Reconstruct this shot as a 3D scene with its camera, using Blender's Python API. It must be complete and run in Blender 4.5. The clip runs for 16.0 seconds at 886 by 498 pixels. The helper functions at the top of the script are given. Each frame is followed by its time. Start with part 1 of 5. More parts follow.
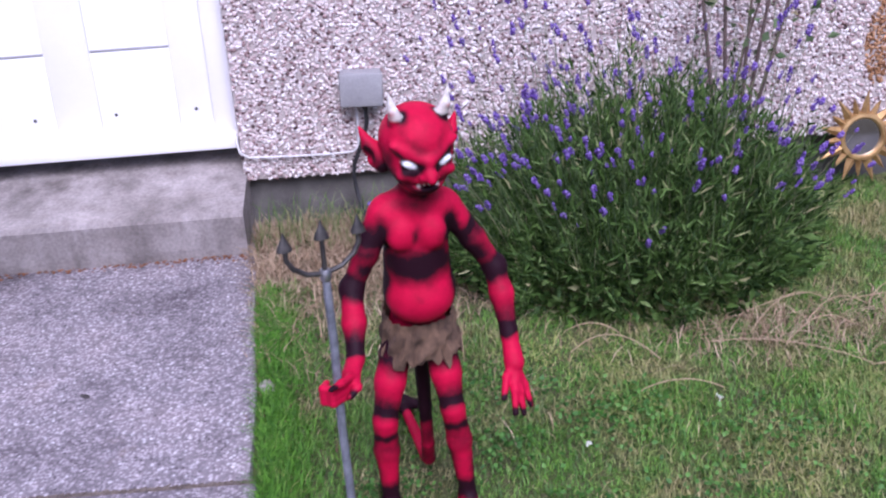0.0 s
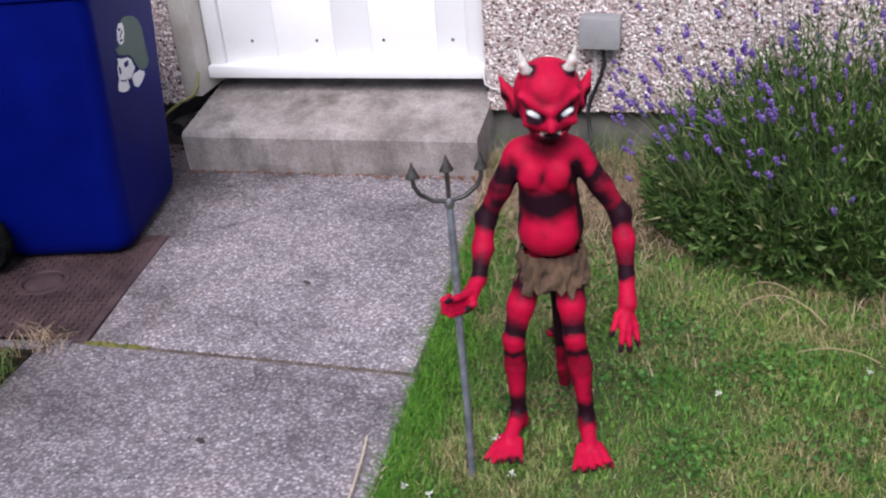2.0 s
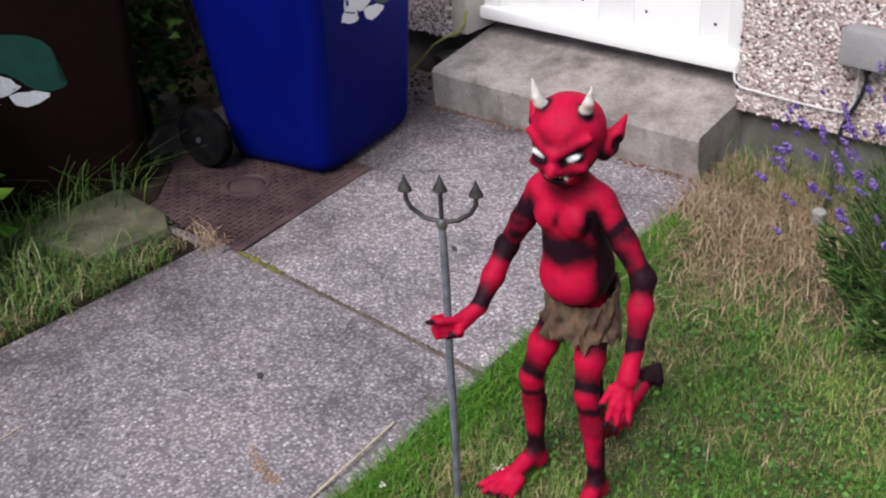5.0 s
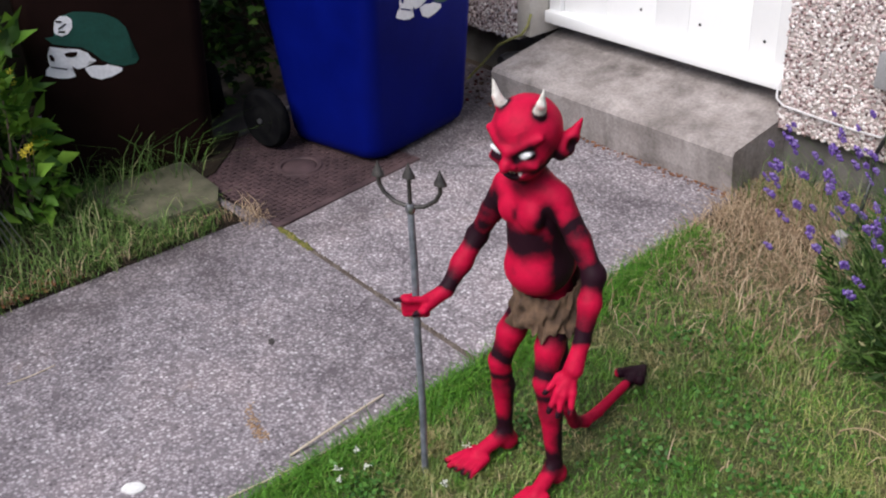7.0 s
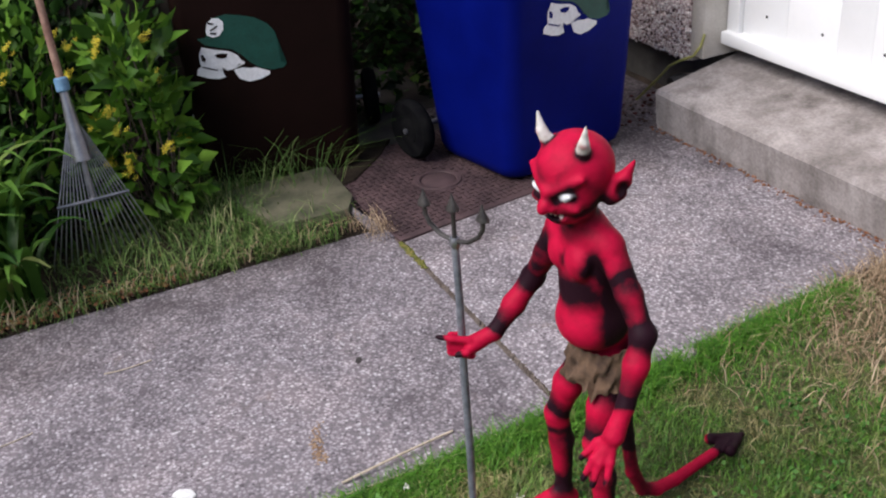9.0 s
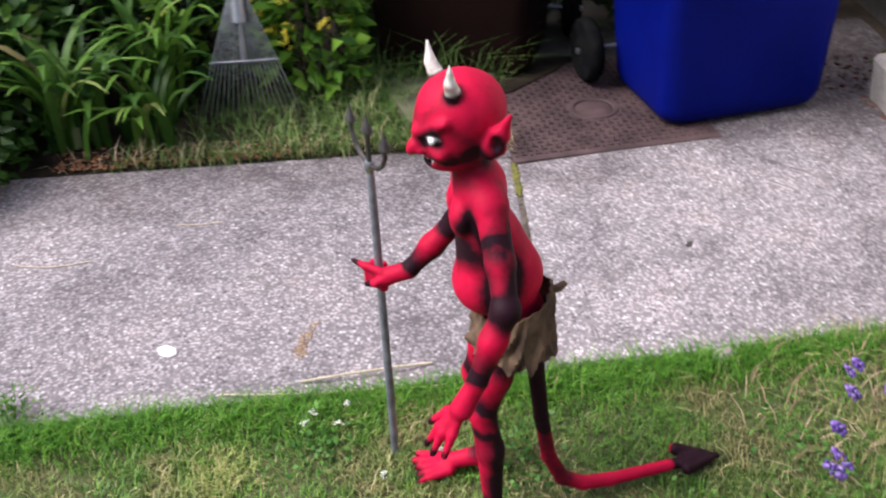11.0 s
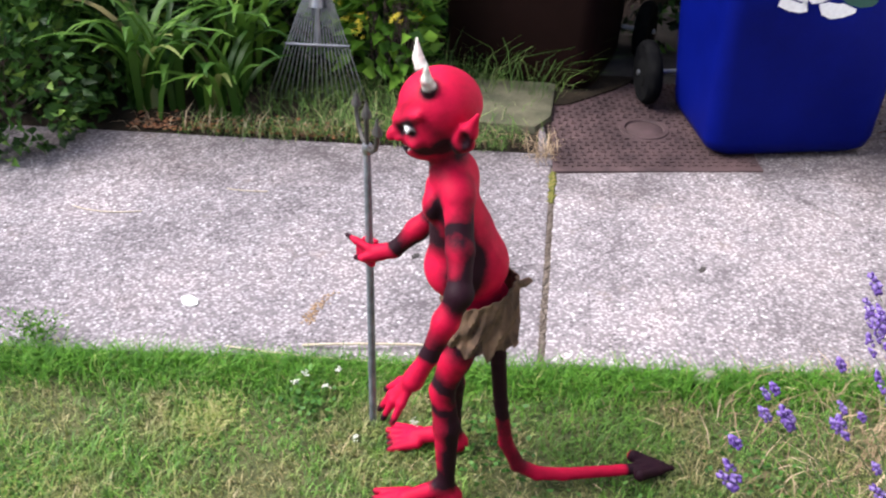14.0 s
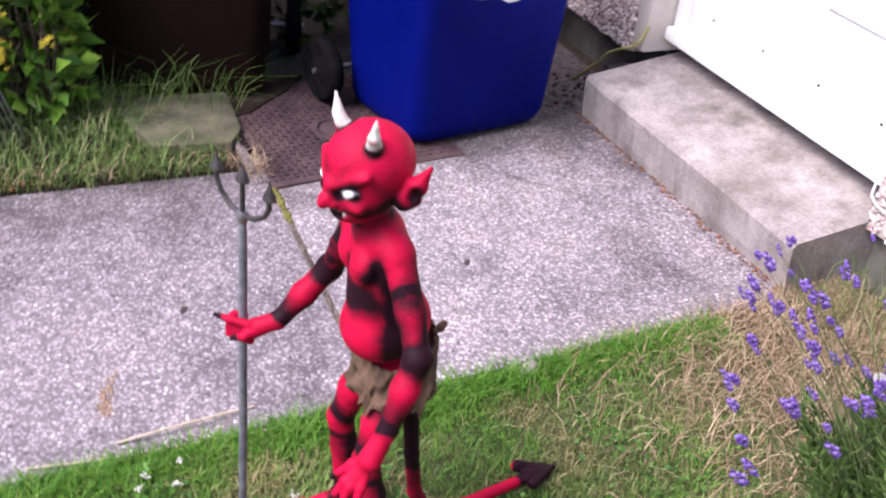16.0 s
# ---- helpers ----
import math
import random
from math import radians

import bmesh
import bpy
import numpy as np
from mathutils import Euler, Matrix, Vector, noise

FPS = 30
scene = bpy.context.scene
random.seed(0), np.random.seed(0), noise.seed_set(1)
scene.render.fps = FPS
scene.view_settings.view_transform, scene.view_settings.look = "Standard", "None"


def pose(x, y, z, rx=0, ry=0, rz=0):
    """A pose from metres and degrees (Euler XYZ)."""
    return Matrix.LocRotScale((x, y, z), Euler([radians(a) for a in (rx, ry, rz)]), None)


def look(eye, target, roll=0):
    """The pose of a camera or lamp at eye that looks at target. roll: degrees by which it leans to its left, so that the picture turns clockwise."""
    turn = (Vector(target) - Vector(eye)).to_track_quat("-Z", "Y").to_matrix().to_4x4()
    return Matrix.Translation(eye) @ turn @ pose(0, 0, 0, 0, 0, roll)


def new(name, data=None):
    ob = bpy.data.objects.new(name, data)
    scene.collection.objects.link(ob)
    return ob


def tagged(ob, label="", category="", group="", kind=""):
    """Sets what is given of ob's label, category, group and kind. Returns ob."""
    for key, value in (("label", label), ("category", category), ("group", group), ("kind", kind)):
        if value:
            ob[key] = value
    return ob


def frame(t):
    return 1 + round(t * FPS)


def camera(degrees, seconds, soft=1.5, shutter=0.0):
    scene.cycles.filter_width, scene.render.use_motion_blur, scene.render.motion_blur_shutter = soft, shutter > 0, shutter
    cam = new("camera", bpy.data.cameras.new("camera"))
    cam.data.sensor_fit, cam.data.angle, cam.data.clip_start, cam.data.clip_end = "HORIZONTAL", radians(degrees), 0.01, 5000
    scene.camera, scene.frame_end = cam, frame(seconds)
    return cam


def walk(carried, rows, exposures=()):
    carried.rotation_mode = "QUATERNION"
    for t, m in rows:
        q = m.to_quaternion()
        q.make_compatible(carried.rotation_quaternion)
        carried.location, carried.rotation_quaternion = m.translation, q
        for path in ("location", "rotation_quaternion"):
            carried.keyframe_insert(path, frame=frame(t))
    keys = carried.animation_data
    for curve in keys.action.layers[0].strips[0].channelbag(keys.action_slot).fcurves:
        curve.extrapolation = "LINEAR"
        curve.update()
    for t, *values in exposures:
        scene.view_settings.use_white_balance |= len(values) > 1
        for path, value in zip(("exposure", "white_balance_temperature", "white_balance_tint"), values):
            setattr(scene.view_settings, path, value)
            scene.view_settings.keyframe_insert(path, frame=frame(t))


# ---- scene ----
cam = camera(45.1, 16.0, soft=2.1, shutter=0.35)
METRES, EYE, TILT, LEAN, TURN = 4.9, 1.589, 0.0, 0.0, -5.1
ROWS = [
    (0.0, 0.0089, 0.0060, -0.0003, -0.03, -24.47, 3.10),
    (0.5, 0.0104, -0.0325, 0.0078, 2.35, -25.29, 3.89),
    (1.0, 0.0410, -0.0367, 0.0128, 9.33, -26.09, 2.72),
    (1.5, 0.0782, -0.0441, 0.0166, 13.79, -26.81, 1.34),
    (2.0, 0.1072, -0.0270, 0.0203, 19.26, -27.11, 4.51),
    (2.5, 0.1316, 0.0034, 0.0280, 21.21, -28.40, 3.68),
    (3.0, 0.1601, 0.0248, 0.0291, 24.86, -28.82, 2.82),
    (3.5, 0.2072, 0.0347, 0.0371, 32.28, -29.55, 4.27),
    (4.0, 0.2245, 0.0649, 0.0363, 35.60, -29.53, 3.92),
    (4.5, 0.2305, 0.0900, 0.0384, 38.12, -31.24, 3.02),
    (4.7, 0.2335, 0.1015, 0.0358, 42.45, -30.39, 3.80),
    (6.8, 0.3084, 0.1333, 0.0459, 53.04, -29.28, 1.43),
    (7.0, 0.3095, 0.1419, 0.0438, 54.21, -29.62, 2.01),
    (7.5, 0.3110, 0.1485, 0.0453, 54.91, -29.54, 1.46),
    (8.0, 0.3039, 0.1708, 0.0396, 56.87, -30.16, 2.68),
    (8.2, 0.3042, 0.1793, 0.0400, 59.29, -29.95, 3.48),
    (10.3, 0.3399, 0.3562, 0.0273, 80.29, -31.62, 0.78),
    (10.5, 0.3318, 0.3755, 0.0278, 82.92, -32.82, 0.81),
    (11.0, 0.3229, 0.4140, 0.0216, 91.10, -32.56, 2.39),
    (11.5, 0.3392, 0.4520, 0.0284, 99.51, -32.31, -0.40),
    (12.0, 0.3433, 0.4659, 0.0273, 100.75, -35.04, -0.73),
    (12.5, 0.3492, 0.4712, 0.0279, 101.31, -32.95, 0.32),
    (13.0, 0.3458, 0.4723, 0.0289, 101.59, -32.71, -0.07),
    (13.5, 0.3462, 0.4715, 0.0267, 101.89, -32.98, -0.35),
    (14.0, 0.3484, 0.4678, 0.0309, 99.94, -32.18, -1.06),
    (14.5, 0.3365, 0.4501, 0.0303, 95.01, -33.35, -3.10),
    (15.0, 0.3266, 0.4043, 0.0288, 87.31, -33.05, -2.84),
    (15.5, 0.3147, 0.3610, 0.0288, 80.02, -34.34, -8.01),
    (16.0, 0.2970, 0.3161, 0.0337, 72.04, -32.23, -5.74),
]
walk(cam, [(t, pose(0, 0, EYE, TILT, LEAN, TURN) @ pose(METRES * x, METRES * y, METRES * z, 90 + pitch, roll, yaw)) for t, x, y, z, yaw, pitch, roll in ROWS],
     exposures=[(0.0, 0.38, 5350, 31), (1.0, 0.30, 5500, 27), (2.0, 0.2, 5950, 16), (2.5, 0.16, 6100, 14), (3.5, 0.14, 6200, 11), (7.0, 0.22, 6200, 12), (8.2, 0.22, 6150, 12), (10.5, 0.54, 6300, 14),
                (11.0, 0.86, 6300, 12), (12.0, 1.14, 6350, 9), (13.5, 1.14, 6300, 10), (14.0, 1.17, 6250, 11), (14.5, 1.15, 6200, 13), (15.5, 1.17, 6150, 18), (16.0, 1.0, 6100, 25)])

# ---- light: a high, thin overcast ----
world = bpy.data.worlds.new("sky")
scene.world = world
world.use_nodes = True
wn = world.node_tree
sky = wn.nodes.new("ShaderNodeTexSky")
sky.sky_type, sky.sun_disc = "NISHITA", False
sky.sun_elevation, sky.sun_rotation = radians(58), radians(200)
sky.dust_density, sky.air_density = 4.0, 1.0
wn.links.new(sky.outputs[0], wn.nodes["Background"].inputs[0])
wn.nodes["Background"].inputs[1].default_value = 0.11
sun = new("sun", bpy.data.lights.new("sun", "SUN"))
sun.data.energy, sun.data.angle, sun.data.color = 3.0, radians(35), (1.0, 0.96, 0.92)
sun.matrix_world = look((0.8, -2.0, 4.5), (0, 2.0, 0))


# ---- materials ----
def nodes_of(name):
    m = bpy.data.materials.new(name)
    m.use_nodes = True
    t = m.node_tree
    return m, t, t.nodes["Principled BSDF"]


def add(t, kind, **sets):
    n = t.nodes.new(kind)
    for k, v in sets.items():
        n.inputs[k.replace("_", " ")].default_value = v
    return n


def ramp(t, fac, stops, mode="LINEAR"):
    n = t.nodes.new("ShaderNodeValToRGB")
    n.color_ramp.interpolation = mode
    e = n.color_ramp.elements
    while len(e) < len(stops):
        e.new(0.5)
    for el, (p, c) in zip(e, stops):
        el.position, el.color = p, (*c, 1) if len(c) == 3 else (c[0], c[0], c[0], 1)
    t.links.new(fac, n.inputs[0])
    return n.outputs[0]


def mix(t, fac, a, b, mode="MIX"):
    n = t.nodes.new("ShaderNodeMix")
    n.data_type, n.blend_type = "RGBA", mode
    for sock, v in ((n.inputs[0], fac), (n.inputs[6], a), (n.inputs[7], b)):
        if isinstance(v, (int, float)):
            sock.default_value = v
        elif isinstance(v, tuple):
            sock.default_value = (*v, 1)
        else:
            t.links.new(v, sock)
    return n.outputs[2]


def place(t):
    return t.nodes.new("ShaderNodeNewGeometry").outputs["Position"]


def noise_tex(t, scale, detail=4.0, rough=0.6, vec=None):
    n = add(t, "ShaderNodeTexNoise", Scale=scale, Detail=detail, Roughness=rough)
    t.links.new(vec or place(t), n.inputs["Vector"])
    return n.outputs["Fac"]


def bump(t, b, height, strength=0.4, dist=0.004):
    n = add(t, "ShaderNodeBump", Strength=strength, Distance=dist)
    t.links.new(height, n.inputs["Height"])
    t.links.new(n.outputs[0], b.inputs["Normal"])


def plain(name, c1, c2, scale=8.0, fine=120.0, rough=0.6, metal=0.0, relief=0.25, dist=0.002, gloss=0.5, speckle=0.35):
    """Two tones in soft patches with a fine grain over them."""
    m, t, b = nodes_of(name)
    soft = ramp(t, noise_tex(t, scale), [(0.32, c1), (0.68, c2)])
    grain = noise_tex(t, fine, 3.0)
    t.links.new(mix(t, speckle, soft, ramp(t, grain, [(0.3, (0.55,)), (0.7, (1.0,))]), "MULTIPLY"), b.inputs["Base Color"])
    b.inputs["Roughness"].default_value, b.inputs["Metallic"].default_value = rough, metal
    b.inputs["Specular IOR Level"].default_value = gloss
    bump(t, b, grain, relief, dist)
    return m


def islands(name, stops, rough=0.55, trans=0.0, objects=False):
    """Every loose piece takes its own tone from the stops."""
    m, t, b = nodes_of(name)
    pick = t.nodes.new("ShaderNodeObjectInfo").outputs["Random"] if objects else t.nodes.new("ShaderNodeNewGeometry").outputs["Random Per Island"]
    col = ramp(t, pick, stops)
    t.links.new(mix(t, 0.3, col, ramp(t, noise_tex(t, 90), [(0.3, (0.5,)), (0.7, (1.0,))]), "MULTIPLY"), b.inputs["Base Color"])
    b.inputs["Roughness"].default_value, b.inputs["Specular IOR Level"].default_value = rough, 0.25
    if trans:
        out = t.nodes["Material Output"]
        tr = t.nodes.new("ShaderNodeBsdfTranslucent")
        t.links.new(col, tr.inputs[0])
        ms = t.nodes.new("ShaderNodeMixShader")
        ms.inputs[0].default_value = trans
        t.links.new(b.outputs[0], ms.inputs[1])
        t.links.new(tr.outputs[0], ms.inputs[2])
        t.links.new(ms.outputs[0], out.inputs[0])
    return m


def aggregate(name, lo, hi, speck, scale=95.0):
    """Weathered concrete with the stones washed out at the surface."""
    m, t, b = nodes_of(name)
    v = add(t, "ShaderNodeTexVoronoi", Scale=scale)
    t.links.new(place(t), v.inputs["Vector"])
    hue = t.nodes.new("ShaderNodeSeparateColor")
    t.links.new(v.outputs["Color"], hue.inputs[0])
    stones = ramp(t, hue.outputs[0], [(0.0, lo), (0.35, hi), (0.93, hi), (1.0, speck)])
    stones = mix(t, ramp(t, v.outputs["Distance"], [(0.3, (0.0,)), (0.62, (1.0,))]), stones, lo)
    wob = t.nodes.new("ShaderNodeMix")
    wob.data_type, wob.inputs[0].default_value = "VECTOR", 0.012
    jig = add(t, "ShaderNodeTexNoise", Scale=70.0)
    t.links.new(place(t), jig.inputs["Vector"])
    t.links.new(place(t), wob.inputs[4])
    t.links.new(jig.outputs["Color"], wob.inputs[5])
    big = add(t, "ShaderNodeTexVoronoi", Scale=78.0)
    t.links.new(wob.outputs[1], big.inputs["Vector"])
    tone = t.nodes.new("ShaderNodeSeparateColor")
    t.links.new(big.outputs["Color"], tone.inputs[0])
    core = ramp(t, big.outputs["Distance"], [(0.30, (1.0,)), (0.50, (0.0,))])
    pale = mix(t, 1.0, core, ramp(t, tone.outputs[0], [(0.84, (0.0,)), (0.90, (0.30,)), (1.0, (0.75,))]), "MULTIPLY")
    deep = mix(t, 1.0, core, ramp(t, tone.outputs[1], [(0.80, (0.0,)), (0.86, (0.7,)), (1.0, (0.9,))]), "MULTIPLY")
    stones = mix(t, pale, mix(t, deep, stones, (0.10, 0.088, 0.095)), speck)
    fine = noise_tex(t, 210, 4)
    stones = mix(t, 0.5, stones, ramp(t, fine, [(0.3, (0.45,)), (0.7, (1.25,))]), "MULTIPLY")
    clot = noise_tex(t, 24, 6, 0.72)
    stones = mix(t, 0.55, stones, ramp(t, clot, [(0.32, (0.5, 0.49, 0.5)), (0.5, (0.95, 0.95, 0.96)), (0.66, (1.3, 1.28, 1.27))]), "MULTIPLY")
    patch = noise_tex(t, 2.2, 6, 0.68)
    col = mix(t, 0.85, stones, ramp(t, patch, [(0.34, (0.5, 0.48, 0.5)), (0.5, (0.95, 0.94, 0.95)), (0.66, (1.25, 1.2, 1.18))]), "MULTIPLY")
    rusty = noise_tex(t, 5.5, 5, 0.7)
    col = mix(t, ramp(t, rusty, [(0.62, (0.0,)), (0.78, (0.45,))]), col, (0.22, 0.15, 0.11))
    # Colour darkens towards the bed side, broken up by noise.
    sep = t.nodes.new("ShaderNodeSeparateXYZ")
    t.links.new(place(t), sep.inputs[0])
    strip = add(t, "ShaderNodeMapRange", From_Min=-1.56, From_Max=-1.05, To_Min=0.30, To_Max=0.0)
    t.links.new(sep.outputs[0], strip.inputs["Value"])
    spread = t.nodes.new("ShaderNodeMath")
    t.links.new(noise_tex(t, 3.4, 6, 0.7), spread.inputs[0])
    t.links.new(strip.outputs[0], spread.inputs[1])
    col = mix(t, ramp(t, spread.outputs[0], [(0.55, (0.0,)), (0.82, (0.8,))]), col, mix(t, 1.0, col, (0.46, 0.43, 0.42), "MULTIPLY"))
    t.links.new(col, b.inputs["Base Color"])
    b.inputs["Roughness"].default_value = 0.9
    b.inputs["Specular IOR Level"].default_value = 0.3
    bump(t, b, mix(t, 0.5, v.outputs["Distance"], clot), 0.42, 0.006)
    return m


PATH = aggregate("exposed_aggregate_concrete", (0.20, 0.179, 0.190), (0.40, 0.367, 0.384), (0.68, 0.66, 0.67))
DARKCONC = plain("dark_concrete", (0.03, 0.026, 0.025), (0.075, 0.066, 0.06), 6, 110, 0.95, relief=0.6)
STEP = plain("smooth_concrete", (0.21, 0.185, 0.172), (0.45, 0.405, 0.385), 4.5, 85, 0.9, relief=0.5, gloss=0.2, speckle=0.7)
nt = STEP.node_tree
streak = nt.nodes.new("ShaderNodeVectorMath")
streak.operation = "MULTIPLY"
nt.links.new(place(nt), streak.inputs[0])
streak.inputs[1].default_value = (1.0, 1.0, 0.22)
shader = nt.nodes["Principled BSDF"]
under = shader.inputs["Base Color"].links[0].from_socket
runs = ramp(nt, noise_tex(nt, 9, 5, 0.65, streak.outputs[0]), [(0.34, (0.55, 0.53, 0.52)), (0.5, (0.95, 0.95, 0.95)), (0.66, (1.15, 1.14, 1.14))])
nt.links.new(mix(nt, 0.7, under, runs, "MULTIPLY"), shader.inputs["Base Color"])
# Dark earth of the bed; on the silt it also stands for shade.
DARKEARTH = plain("dark_earth", (0.012, 0.009, 0.007), (0.04, 0.03, 0.02), 9, 90, 0.95, relief=0.9, dist=0.01, gloss=0.1)
MORTAR = plain("lime_mortar", (0.46, 0.40, 0.37), (0.60, 0.53, 0.49), 5, 140, 0.9, relief=0.6, dist=0.004)
PLINTH = plain("dark_plinth_render", (0.085, 0.078, 0.072), (0.19, 0.175, 0.16), 6, 120, 0.9)
CREAM = plain("cream_masonry_paint", (0.5, 0.46, 0.40), (0.66, 0.62, 0.56), 6, 120, 0.75)
WHITE = plain("white_gloss_paint", (0.83, 0.83, 0.82), (0.87, 0.87, 0.86), 3, 60, 0.35, relief=0.04, speckle=0.04)
TURF = plain("turf_soil", (0.045, 0.062, 0.017), (0.12, 0.118, 0.045), 14, 90, 0.95, relief=0.9, dist=0.01)
SOIL = plain("dry_garden_soil", (0.045, 0.033, 0.024), (0.11, 0.08, 0.055), 9, 90, 0.95, relief=0.9, dist=0.01)
IRON = plain("rusty_cast_iron", (0.042, 0.024, 0.026), (0.115, 0.070, 0.072), 7, 150, 0.75, 0.3, 0.5)
BLUE = plain("blue_moulded_plastic", (0.001, 0.004, 0.108), (0.002, 0.007, 0.165), 3, 200, 0.5, relief=0.06, gloss=0.06)
BROWN = plain("brown_moulded_plastic", (0.010, 0.005, 0.004), (0.016, 0.007, 0.006), 3, 200, 0.6, relief=0.06, gloss=0.05)
RUBBER = plain("black_rubber", (0.004, 0.004, 0.005), (0.010, 0.010, 0.010), 20, 200, 0.9, gloss=0.02)
STEEL = plain("dull_steel", (0.28, 0.28, 0.30), (0.42, 0.42, 0.44), 20, 200, 0.42, 0.9, 0.15)
POLE = plain("scuffed_grey_pole_paint", (0.13, 0.14, 0.165), (0.28, 0.295, 0.335), 30, 180, 0.45, 0.3, 0.2)
DARKMETAL = plain("dark_bronze_paint", (0.03, 0.027, 0.026), (0.085, 0.078, 0.072), 40, 200, 0.5, 0.4, 0.2)
GREYBOX = plain("grey_enclosure_plastic", (0.27, 0.265, 0.27), (0.36, 0.355, 0.355), 8, 160, 0.6)
BLACKPVC = plain("black_cable_sheath", (0.012, 0.012, 0.013), (0.025, 0.025, 0.027), 20, 100, 0.5)
WHITEPVC = plain("white_cable_sheath", (0.55, 0.53, 0.53), (0.7, 0.68, 0.68), 20, 100, 0.5)
GOLD = plain("aged_gold_paint", (0.30, 0.17, 0.06), (0.55, 0.36, 0.15), 25, 140, 0.42, 0.55, 0.3)
HOLE = plain("dark_hole", (0.02, 0.018, 0.016), (0.04, 0.035, 0.03), 30, 90, 0.9)
DECALWHITE = plain("white_vinyl", (0.84, 0.84, 0.86), (0.90, 0.90, 0.92), 20, 80, 0.5, relief=0.02)
DECALGREEN = plain("green_vinyl", (0.004, 0.055, 0.040), (0.007, 0.075, 0.055), 20, 80, 0.5, relief=0.02)


# ---- shaping ----
def link(name, bm, material, parent=None, smooth=True):
    me = bpy.data.meshes.new(name)
    bmesh.ops.recalc_face_normals(bm, faces=bm.faces)
    bm.to_mesh(me)
    bm.free()
    if smooth:
        for f in me.polygons:
            f.use_smooth = True
        me.set_sharp_from_angle(angle=radians(40))
    me.materials.append(material)
    ob = new(name, me)
    ob.parent = parent
    return ob


def part(name, bm, material, parent, label=""):
    return tagged(link(name, bm, material, parent), label=label)


def thing(name, m, label, category, group="", kind=""):
    e = new(name)
    e.empty_display_size = 0.05
    e.matrix_world = m
    return tagged(e, label, category, group, kind)


def box(bm, x0, x1, y0, y1, z0, z1, bevel=0.0, m=None, seg=2):
    vs = [bm.verts.new((x, y, z)) for x in (x0, x1) for y in (y0, y1) for z in (z0, z1)]
    fs = [bm.faces.new([vs[i] for i in q]) for q in ((0, 1, 3, 2), (4, 6, 7, 5), (0, 4, 5, 1), (2, 3, 7, 6), (0, 2, 6, 4), (1, 5, 7, 3))]
    if bevel:
        es = list({e for f in fs for e in f.edges})
        vs = list({v for g in bmesh.ops.bevel(bm, geom=es, offset=bevel, segments=seg, affect="EDGES", profile=0.5)["faces"] for v in g.verts} | {v for v in vs if v.is_valid})
    if m:
        bmesh.ops.transform(bm, matrix=m, verts=[v for v in vs if v.is_valid])
    return bm


def prism(bm, outline, z0, z1, m=None, bevel=0.0):
    """An outline in x and y, raised from z0 to z1."""
    lo = [bm.verts.new((x, y, z0)) for x, y in outline]
    hi = [bm.verts.new((x, y, z1)) for x, y in outline]
    n = len(outline)
    fs = [bm.faces.new(lo[::-1]), bm.faces.new(hi)] + [bm.faces.new((lo[i], lo[(i + 1) % n], hi[(i + 1) % n], hi[i])) for i in range(n)]
    vs = lo + hi
    if bevel:
        r = bmesh.ops.bevel(bm, geom=list(fs[1].edges), offset=bevel, segments=2, affect="EDGES", profile=0.5)
        vs = [v for v in vs if v.is_valid] + r["verts"]
    if m:
        bmesh.ops.transform(bm, matrix=m, verts=list(set(vs)))
    return bm


def tube(bm, points, radii, sides=10, flat=1.0, closed_ends=True):
    """A round bar along points, with a radius at each."""
    pts = [Vector(p) for p in points]
    if not hasattr(radii, "__len__"):
        radii = [radii] * len(pts)
    rings, side = [], None
    for i, p in enumerate(pts):
        d = (pts[min(i + 1, len(pts) - 1)] - pts[max(i - 1, 0)]).normalized()
        if side is None:
            side = d.orthogonal().normalized()
        side = (side - d * side.dot(d)).normalized()
        up = d.cross(side)
        rings.append([bm.verts.new(p + radii[i] * (math.cos(a) * side + flat * math.sin(a) * up)) for a in (2 * math.pi * k / sides for k in range(sides))])
    for a, b in zip(rings, rings[1:]):
        for k in range(sides):
            bm.faces.new((a[k], a[(k + 1) % sides], b[(k + 1) % sides], b[k]))
    if closed_ends:
        bm.faces.new(rings[0][::-1])
        bm.faces.new(rings[-1])
    return bm


def lathe(bm, profile, sides=32, m=None):
    rings = [[bm.verts.new((r * math.cos(2 * math.pi * k / sides), r * math.sin(2 * math.pi * k / sides), z)) for k in range(sides)] for r, z in profile]
    for a, b in zip(rings, rings[1:]):
        for k in range(sides):
            bm.faces.new((a[k], a[(k + 1) % sides], b[(k + 1) % sides], b[k]))
    bm.faces.new(rings[0][::-1])
    bm.faces.new(rings[-1])
    if m:
        bmesh.ops.transform(bm, matrix=m, verts=[v for r in rings for v in r])
    return bm


def arc(p0, p1, p2, n=12):
    """Points of a bow from p0 to p2, drawn towards p1."""
    a, b, c = Vector(p0), Vector(p1), Vector(p2)
    return [(1 - u) ** 2 * a + 2 * u * (1 - u) * b + u * u * c for u in (i / n for i in range(n + 1))]


